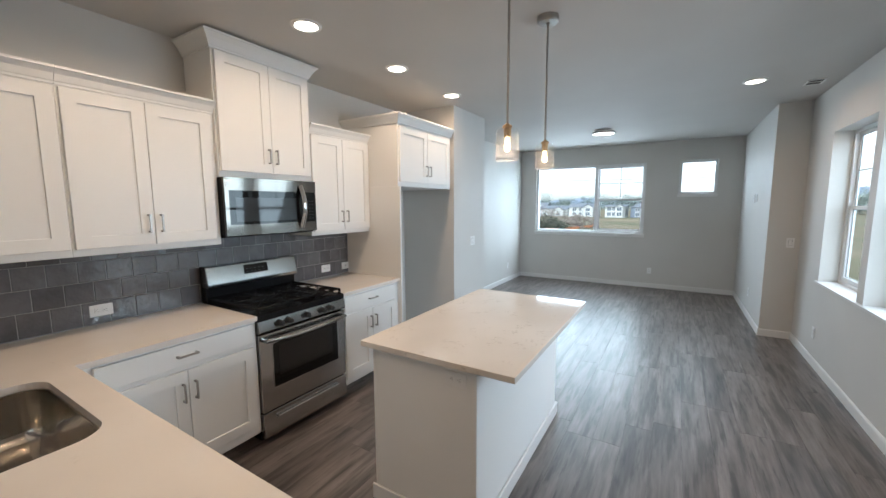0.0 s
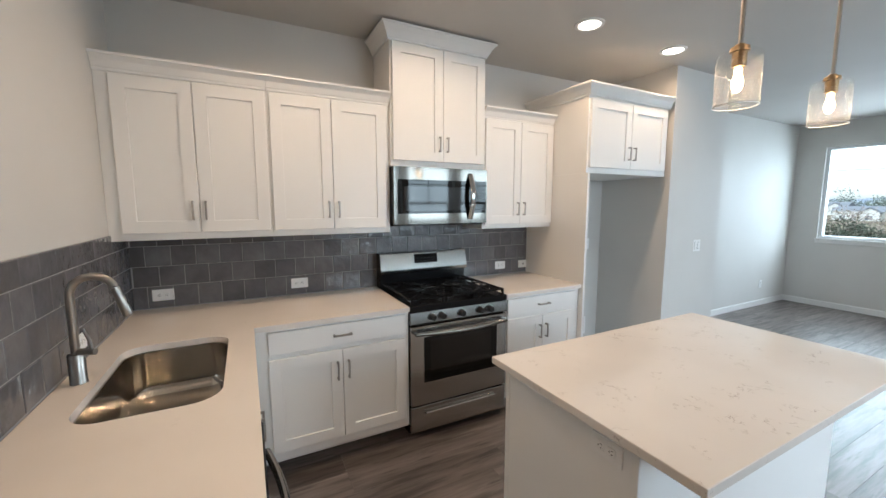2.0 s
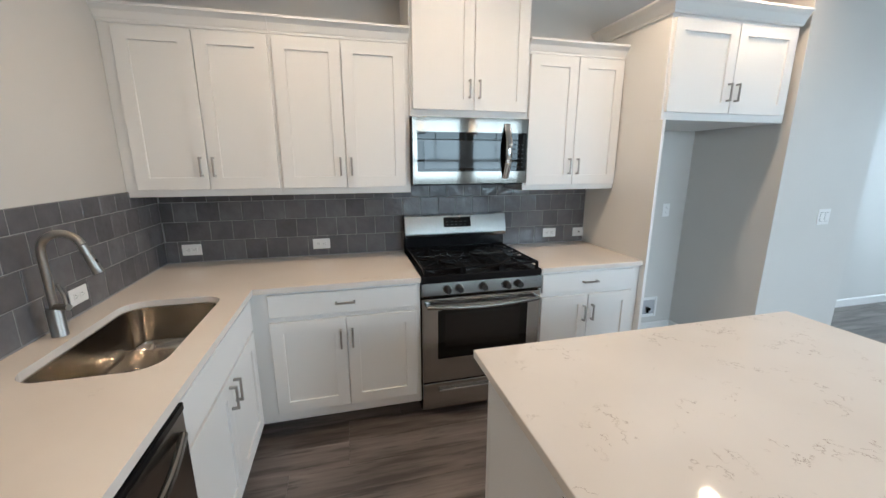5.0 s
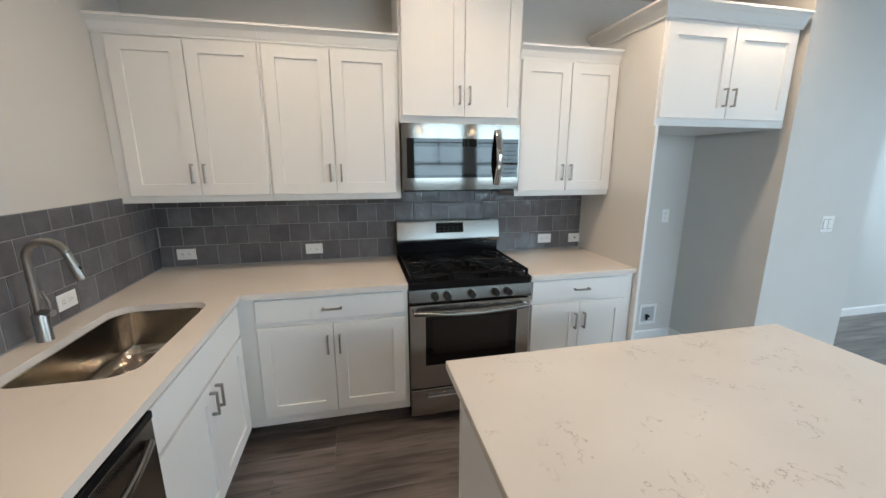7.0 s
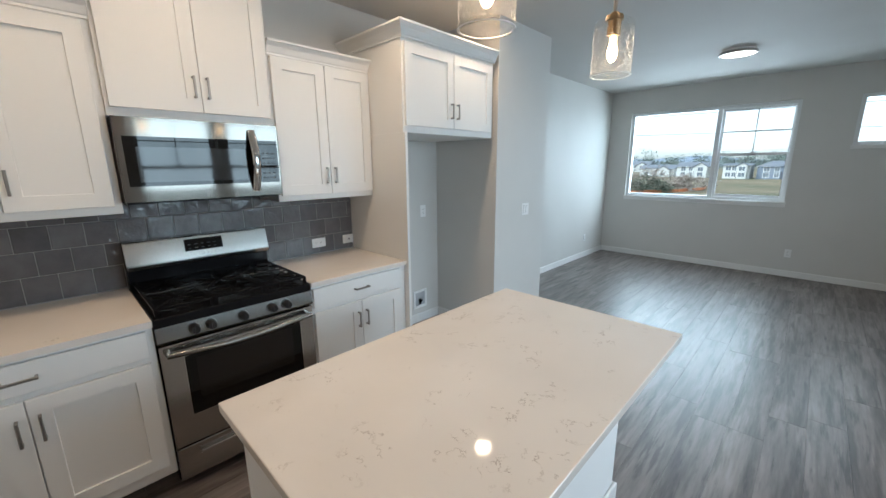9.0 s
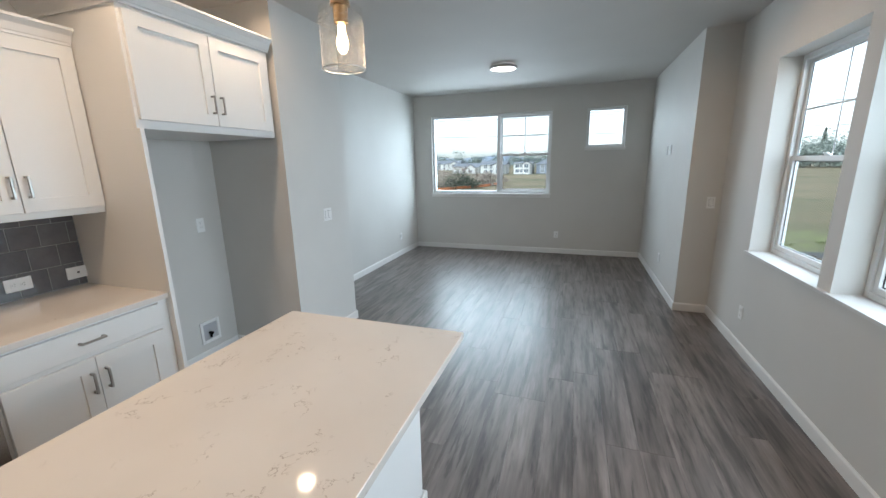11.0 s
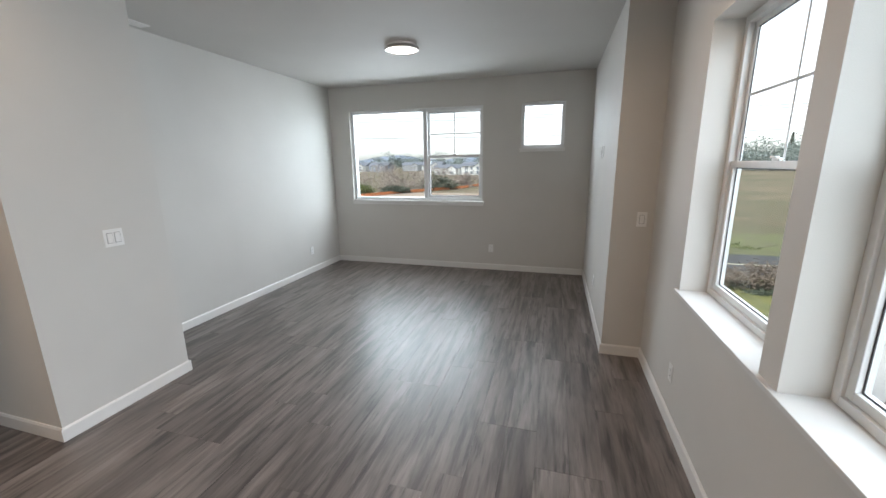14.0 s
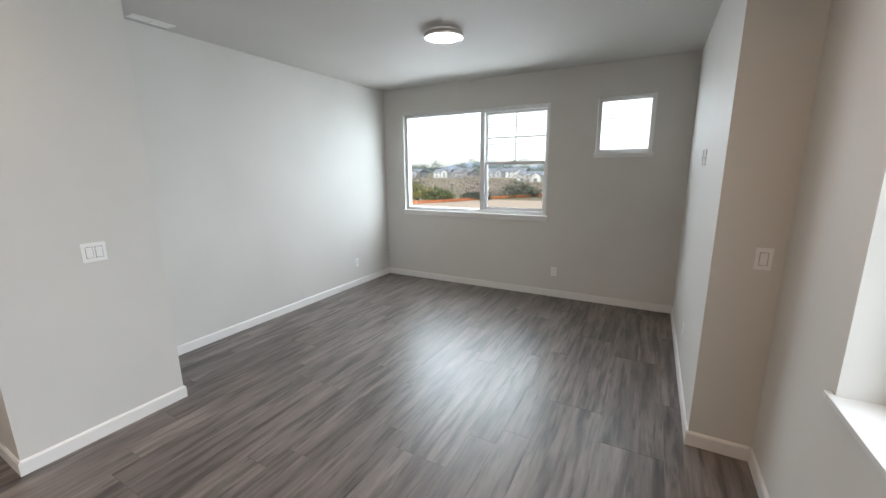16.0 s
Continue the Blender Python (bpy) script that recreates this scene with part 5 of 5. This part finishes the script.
def house(x, y, w, d, h, wall_c, roof_c, label, rise=1.4, gable="x", two=True, trim=(0.75, 0.75, 0.74)):
    """A house with lapped walls, a gabled roof, a gabled front bay, windows with frames, a door and a garage door."""
    hs = thing("house", (x, y, GZ), label, "house", "far houses")
    wm = bpy.data.materials.get("siding_%.2f" % wall_c[0]) or speckle("siding_%.2f" % wall_c[0], [c * 0.94 for c in wall_c], wall_c, 0.8, 0.7)
    rm = bpy.data.materials.get("shingle_%.2f" % roof_c[0]) or speckle("shingle_%.2f" % roof_c[0], [c * 0.8 for c in roof_c], roof_c, 2, 0.9)
    tm = TRIM
    bm = bmesh.new()
    box(bm, x - w / 2, y - d / 2, GZ, x + w / 2, y + d / 2, GZ + h)
    part("wall", bm, wm, hs)
    bm = bmesh.new()
    o = 0.4
    z = GZ + h
    a = [(x - w / 2 - o, y - d / 2 - o, z - 0.1), (x + w / 2 + o, y - d / 2 - o, z - 0.1), (x + w / 2 + o, y + d / 2 + o, z - 0.1), (x - w / 2 - o, y + d / 2 + o, z - 0.1)]
    r = [(x - w / 2 - o + (d * 0.35 if gable == "hip" else 0), y, z + rise), (x + w / 2 + o - (d * 0.35 if gable == "hip" else 0), y, z + rise)]
    v = [bm.verts.new(p) for p in a + r]
    for f in ((0, 1, 5, 4), (2, 3, 4, 5), (1, 2, 5), (3, 0, 4), (3, 2, 1, 0)):
        bm.faces.new([v[i] for i in f])
    part("roof", bm, rm, hs, "shingled roof")
    # front bay with its own gable
    bw, bx = w * 0.36, x + w * 0.22
    bh = h * (0.98 if two else 0.85)
    f = y - d / 2 - 1.2
    bm = bmesh.new()
    b0 = [(bx - bw / 2, GZ), (bx + bw / 2, GZ), (bx + bw / 2, GZ + bh), (bx, GZ + bh + bw * 0.32), (bx - bw / 2, GZ + bh)]
    p = [bm.verts.new((u, f, q)) for u, q in b0]
    q2 = [bm.verts.new((u, y - d / 2, q)) for u, q in b0]
    bm.faces.new(p)
    bm.faces.new(q2[::-1])
    for k in range(5):
        bm.faces.new((p[k], p[(k + 1) % 5], q2[(k + 1) % 5], q2[k]))
    part("front_bay", bm, wm, hs)
    bm = bmesh.new()
    for s in (-1, 1):
        e0 = (bx + s * (bw / 2 + 0.3), GZ + bh - 0.18)
        top = (bx, GZ + bh + bw * 0.32 + 0.06)
        vv = [bm.verts.new((u, yy, q + t)) for t in (0, 0.14) for yy in (f - 0.3, y - d / 2 + 1) for u, q in (e0, top)]
        for g in ((0, 1, 3, 2), (4, 5, 7, 6), (0, 1, 5, 4), (2, 3, 7, 6), (0, 2, 6, 4), (1, 3, 7, 5)):
            bm.faces.new([vv[i] for i in g])
    part("bay_roof", bm, rm, hs, "shingled gable roof")
    spots = [(bx, f, h * 0.30, 1.5), (x - w * 0.3, y - d / 2, h * 0.30, 1.3), (x - w * 0.08, y - d / 2, h * 0.30, 1.0)]
    if two:
        spots += [(bx, f, h * 0.75, 1.5), (x - w * 0.3, y - d / 2, h * 0.76, 1.3), (x - w * 0.08, y - d / 2, h * 0.76, 1.0)]
    for u, yy, zz, ww in spots:
        bm = bmesh.new()
        hh = 0.6
        for q in ((u - ww / 2 - 0.1, u - ww / 2, -hh - 0.1, hh + 0.1), (u + ww / 2, u + ww / 2 + 0.1, -hh - 0.1, hh + 0.1), (u - ww / 2, u + ww / 2, hh, hh + 0.1), (u - ww / 2, u + ww / 2, -hh - 0.1, -hh), (u - 0.03, u + 0.03, -hh, hh)):
            box(bm, q[0], yy - 0.08, GZ + zz + q[2], q[1], yy, GZ + zz + q[3])
        wn = part("window", bm, tm, hs, "white-framed window")
        bm = bmesh.new()
        box(bm, u - ww / 2, yy - 0.03, GZ + zz - hh, u + ww / 2, yy - 0.005, GZ + zz + hh)
        part("pane", bm, WIN_HAZED, wn)
    bm = bmesh.new()
    box(bm, x + w * 0.02 - 0.2, y - d / 2 - 0.05, GZ, x + w * 0.02 + 0.7, y - d / 2, GZ + 2.1)
    part("door", bm, plain("far_door", (0.06, 0.06, 0.07), 0.5), hs, "dark front door")


WHITE, GREY, BLUE = (0.58, 0.58, 0.57), (0.38, 0.39, 0.41), (0.21, 0.24, 0.30)
# roof colour raised towards blue-grey to paint in the distance haze
HAZEROOF = (0.17, 0.185, 0.215)
house(-42.5, 160, 11, 9, 2.7, WHITE, HAZEROOF, "white bungalow with a grey roof, across the field", two=False)
house(-29.5, 152, 9.5, 9, 3.6, WHITE, HAZEROOF, "white two-storey house with a dark roof, across the field", 1.3)
house(-18.0, 149, 6.5, 9, 3.9, WHITE, HAZEROOF, "white narrow two-storey house, across the field", 0.5)
house(-8.0, 150, 10.5, 9, 3.6, BLUE, HAZEROOF, "dark blue two-storey house, across the field", 1.5, "hip")
house(5.0, 151, 10.5, 9, 3.6, GREY, HAZEROOF, "grey two-storey house, across the field", 1.5)
for k, (hx, hy, wc) in enumerate(((-178, 225, WHITE), (-160, 236, GREY), (-141, 225, GREY), (-122, 232, WHITE), (-104, 225, BLUE), (-88, 240, GREY), (-72, 232, WHITE), (-196, 240, GREY))):
    house(hx, hy, 12, 10, 3.7, wc, HAZEROOF, ("white", "grey", "dark blue")[(WHITE, GREY, BLUE).index(wc)] + " two-storey house in a far village", 2.0)


# the house next door, seen only in reflections
def neighbour():
    n = thing("neighbour_house", (18, 6, GZ), "pale blue-grey house with lapped siding and white-trimmed windows, across the driveway", "house")
    bm = bmesh.new()
    z = GZ
    while z < 3.6:
        q = [bm.verts.new(p) for p in ((15.0, -4, z), (15.0, 16, z), (15.03, 16, z + 0.2), (15.03, -4, z + 0.2))]
        bm.faces.new(q)
        z += 0.2
    box(bm, 15.04, -4, GZ, 22, 16, 3.6)
    part("wall", bm, speckle("pale_siding", (0.46, 0.50, 0.53), (0.52, 0.56, 0.59), 0.6, 0.6), n, "pale lapped siding")
    bm = bmesh.new()
    v = [bm.verts.new(p) for p in ((14.4, -4.5, 3.5), (22.6, -4.5, 3.5), (22.6, 16.5, 3.5), (14.4, 16.5, 3.5), (18.5, -4.5, 5.2), (18.5, 16.5, 5.2))]
    for f in ((0, 3, 5, 4), (1, 2, 5, 4), (0, 1, 4), (3, 2, 5), (0, 1, 2, 3)):
        bm.faces.new([v[i] for i in f])
    part("roof", bm, plain("neighbour_roof", (0.07, 0.07, 0.08), 0.9), n, "dark shingled roof")
    for u, zz in ((5.6, 1.9), (2.0, 1.9), (9.8, 1.9), (5.6, -1.3), (9.8, -1.3), (1.0, -1.3)):
        bm = bmesh.new()
        add = frame_box("-x", 15.0)
        ring(add, bm, u - 0.7, u + 0.7, -0.03, 0.05, zz - 0.8, zz + 0.8, 0.12)
        add(bm, u - 0.02, u + 0.02, 0.0, 0.03, zz - 0.68, zz + 0.68)
        add(bm, u - 0.58, u + 0.58, 0.0, 0.028, zz - 0.02, zz + 0.02)
        w2 = part("window", bm, TRIM, n, "white-trimmed four-light window")
        bm = bmesh.new()
        add(bm, u - 0.58, u + 0.58, -0.02, 0.008, zz - 0.68, zz + 0.68, 0)
        part("pane", bm, WIN_HAZED, w2)


neighbour()


# far trees
def fir(x, y, h, seed):
    rng = random.Random(seed)
    t = thing("fir_tree", (x, y, GZ), "tall dark green fir tree in the far tree line", "tree", "far firs")
    bm = bmesh.new()
    tube(bm, [(x, y, GZ), (x, y, GZ + h * 0.5), (x, y, GZ + h)], [0.3, 0.18, 0.02], n=6)
    part("trunk", bm, BARK, t)
    bm = bmesh.new()
    n = 1000
    for k in range(n):
        s = rng.random() ** 0.8
        z = GZ + h * (0.12 + 0.86 * s)
        r = (1 - s) * h * 0.19 * rng.uniform(0.35, 1.1) + 0.1
        a = rng.uniform(0, 6.283)
        c = Vector((x + r * math.cos(a), y + r * math.sin(a), z))
        u = Vector((math.cos(a), math.sin(a), -0.35)) * 0.45
        v = Vector((-math.sin(a), math.cos(a), 0.1)) * 0.2
        bm.faces.new([bm.verts.new(c + q) for q in (-u, v, u, -v)])
    part("crown", bm, DARKLEAF, t, "dark needled crown")


def tree_line():
    rng = random.Random(3)
    made = []
    for k in range(46):
        a = radians(rng.uniform(12, 64))
        r = rng.uniform(205, 235)
        h = rng.uniform(7, 13) if math.degrees(a) < 42 else rng.uniform(11, 19)
        x, y = r * math.sin(a), r * math.cos(a)
        if k < 6:
            fir(x, y, h, k)
            made.append(scene.collection.objects["fir_tree" if k == 0 else "fir_tree.%03d" % k])
        else:
            src = made[k % 6]
            c = copy_thing(src, pose(x, y, GZ, 0, 0, rng.uniform(0, 360)))
            s = h / 11.0
            c.scale = (s, s, s)


tree_line()
rng = random.Random(8)
# leaf colours lightened to grey: the distance haze is painted into them
FARHAZE = leafy("far_wood", (0.15, 0.185, 0.165), (0.23, 0.26, 0.235))
cloud("far_woods", FARHAZE, [((x + rng.uniform(-6, 6), 300 + rng.uniform(-8, 8), GZ), (13, 6, 12 + rng.uniform(-3, 4)), 900) for x in range(-260, 90, 9)], 0.5, "grey-green woods along the horizon, paled by haze in the colour", "woods", 12, 0.6)
cloud("far_woods", FARHAZE, [((x + rng.uniform(-6, 6), 260 - x * 0.75 + rng.uniform(-8, 8), GZ), (12, 8, 13 + rng.uniform(-3, 5) + max(0, (x - 150)) * 0.05), 3000) for x in range(60, 330, 8)], 0.4, "grey-green woods along the horizon, paled by haze in the colour", "woods", 13, 0.6)


def hill():
    """A long low ridge behind the houses; its blue is haze painted into the colour."""
    bm = bmesh.new()
    rng = random.Random(2)
    lo, hi = [], []
    for k in range(61):
        x = -420 + k * 12
        z = GZ + 15 + 5 * math.sin(k * 0.17) + 3 * math.sin(k * 0.51 + 1) + rng.uniform(-0.8, 0.8) - max(0, (-180 - x)) * 0.05
        lo.append((bm.verts.new((x, 520, GZ)), bm.verts.new((x, 640, GZ))))
        hi.append(bm.verts.new((x, 600, z)))
    for k in range(60):
        bm.faces.new((lo[k][0], lo[k + 1][0], hi[k + 1], hi[k]))
        bm.faces.new((lo[k][1], lo[k + 1][1], hi[k + 1], hi[k]))
    part("hill", bm, speckle("hill_painted_haze", (0.16, 0.20, 0.27), (0.21, 0.25, 0.32), 0.03), kind="structure", label="low wooded ridge with blue haze painted into its colour", category="hill")


hill()


WIRE = plain("wire_grey", (0.22, 0.23, 0.24), 0.6)


def power_lines():
    p = thing("power_line", (40, 33, GZ), "thin power wires on wooden poles along the road", "power line")
    for x in (-70, -34, 58):
        bm = bmesh.new()
        tube(bm, [(x, 33, GZ), (x, 33, GZ + 9.2)], [0.15, 0.11], n=8)
        box(bm, x - 0.06, 32.0, GZ + 8.6, x + 0.06, 34.0, GZ + 8.75)
        part("pole", bm, BARK, p, "wooden pole")
    for dy, z in ((-0.9, 8.8), (0.9, 8.8), (0, 7.4)):
        bm = bmesh.new()
        xs = (-70, -34, 58)
        for a, b in zip(xs, xs[1:]):
            tube(bm, [(a + (b - a) * s / 10, 33 + dy, GZ + z - 4 * 0.9 * (s / 10) * (1 - s / 10)) for s in range(11)], 0.022, n=5)
        part("wire", bm, WIRE, p, "thin grey wire")


power_lines()


# ---- floor planks and tiles ----
def plank_mesh(name, w, l):
    bm = bmesh.new()
    g = 0.0003
    a = [(-w / 2 + g, -l / 2 + g), (w / 2 - g, -l / 2 + g), (w / 2 - g, l / 2 - g), (-w / 2 + g, l / 2 - g)]
    c = 0.0005
    lo = [bm.verts.new((x, y, -0.008)) for x, y in a]
    mid = [bm.verts.new((x, y, -0.0012)) for x, y in a]
    hi = [bm.verts.new((x - math.copysign(c, x), y - math.copysign(c, y), 0)) for x, y in a]
    bm.faces.new(hi)
    for p, q in ((lo, mid), (mid, hi)):
        for k in range(4):
            bm.faces.new((p[k], p[(k + 1) % 4], q[(k + 1) % 4], q[k]))
    me = bpy.data.meshes.new(name)
    bm.to_mesh(me)
    bm.free()
    me.materials.append(PLANK)
    return me


def lay_planks():
    floor = bpy.data.objects["floor"]
    w, l = 0.1785, 1.22
    cache = {}
    rng = random.Random(4)
    x = -0.7025 - w * 13
    k = 0
    while x < RX:
        xa, xb = max(x, LX), min(x + w, RX)
        y = 5.30 - l * 8 + (0 if k == 13 else rng.choice((0.17, 0.31, 0.48, 0.61, 0.77, 0.93, 1.08)))
        while y < FY:
            ya, yb = max(y, BY), min(y + l, FY)
            if yb - ya > 0.03 and xb - xa > 0.01:
                key = (round(xb - xa, 4), round(yb - ya, 4))
                if key not in cache:
                    cache[key] = plank_mesh("plank", *key)
                ob = new("plank", cache[key])
                ob.parent = floor
                ob.location = Vector(((xa + xb) / 2, (ya + yb) / 2, 0)) - PLACE[floor]
            y += l
        x += w
        k += 1


def tile_mesh(w, h, axis):
    bm = bmesh.new()
    t, c = 0.008, 0.003
    def v(u, d, z):
        return bm.verts.new((d, u, z) if axis == "x" else (u, d, z))
    a = [(-w / 2, -h / 2), (w / 2, -h / 2), (w / 2, h / 2), (-w / 2, h / 2)]
    lo = [v(u, 0, z) for u, z in a]
    mid = [v(u, t - 0.002, z) for u, z in a]
    hi = [v(u - math.copysign(c, u), t, z - math.copysign(c, z)) for u, z in a]
    bm.faces.new(hi)
    for p, q in ((lo, mid), (mid, hi)):
        for k in range(4):
            bm.faces.new((p[k], p[(k + 1) % 4], q[(k + 1) % 4], q[k]))
    bmesh.ops.recalc_face_normals(bm, faces=bm.faces)
    f = max(bm.faces, key=lambda q: q.calc_area())
    want = Vector((1, 0, 0)) if axis == "x" else Vector((0, 1, 0))
    if f.normal.dot(want) < 0:
        bmesh.ops.reverse_faces(bm, faces=bm.faces)
    me = bpy.data.meshes.new("tile")
    bm.to_mesh(me)
    bm.free()
    me.materials.append(TILE)
    return me


def lay_tiles(name, axis, u0, u1, face, first, zs):
    rows = (face, u0, TOP - 0.02, face + 0.0085, u1, zs[-1]) if axis == "x" else (u0, face, TOP - 0.02, u1, face + 0.0085, zs[-1])
    wall = boxes(name, [rows], GROUT, kind="structure", label="grey glazed square tiles in running bond with light grout", category="backsplash")
    p, g = 0.1335, 0.0035
    cache = {}
    rng = random.Random(9)
    for r, (z0, z1) in enumerate(zip(zs, zs[1:])):
        u = first + (p / 2 if r % 2 else 0) - p * 40
        while u < u1:
            a, b = max(u, u0), min(u + p, u1)
            if b - a > 0.012:
                key = (round(b - a - g, 4), round(z1 - z0 - g, 4))
                if key not in cache:
                    cache[key] = tile_mesh(*key, axis)
                ob = new("tile", cache[key])
                ob.parent = wall
                at = ((a + b) / 2, face + 0.003 + rng.uniform(-0.0004, 0.0004), (z0 + z1) / 2)
                ob.location = Vector((at[1], at[0], at[2]) if axis == "x" else at) - PLACE[wall]
                ob.rotation_euler = (0, 0, rng.uniform(-0.006, 0.006)) 
            u += p


lay_planks()
ZS = [0.918, 1.056, 1.1825, 1.309, 1.402]
lay_tiles("backsplash_west", "x", SY + 0.009, 2.993, LX, 0.280, ZS)
lay_tiles("backsplash_sink", "y", LX + 0.009, SINK_END, SY, -1.749, ZS)
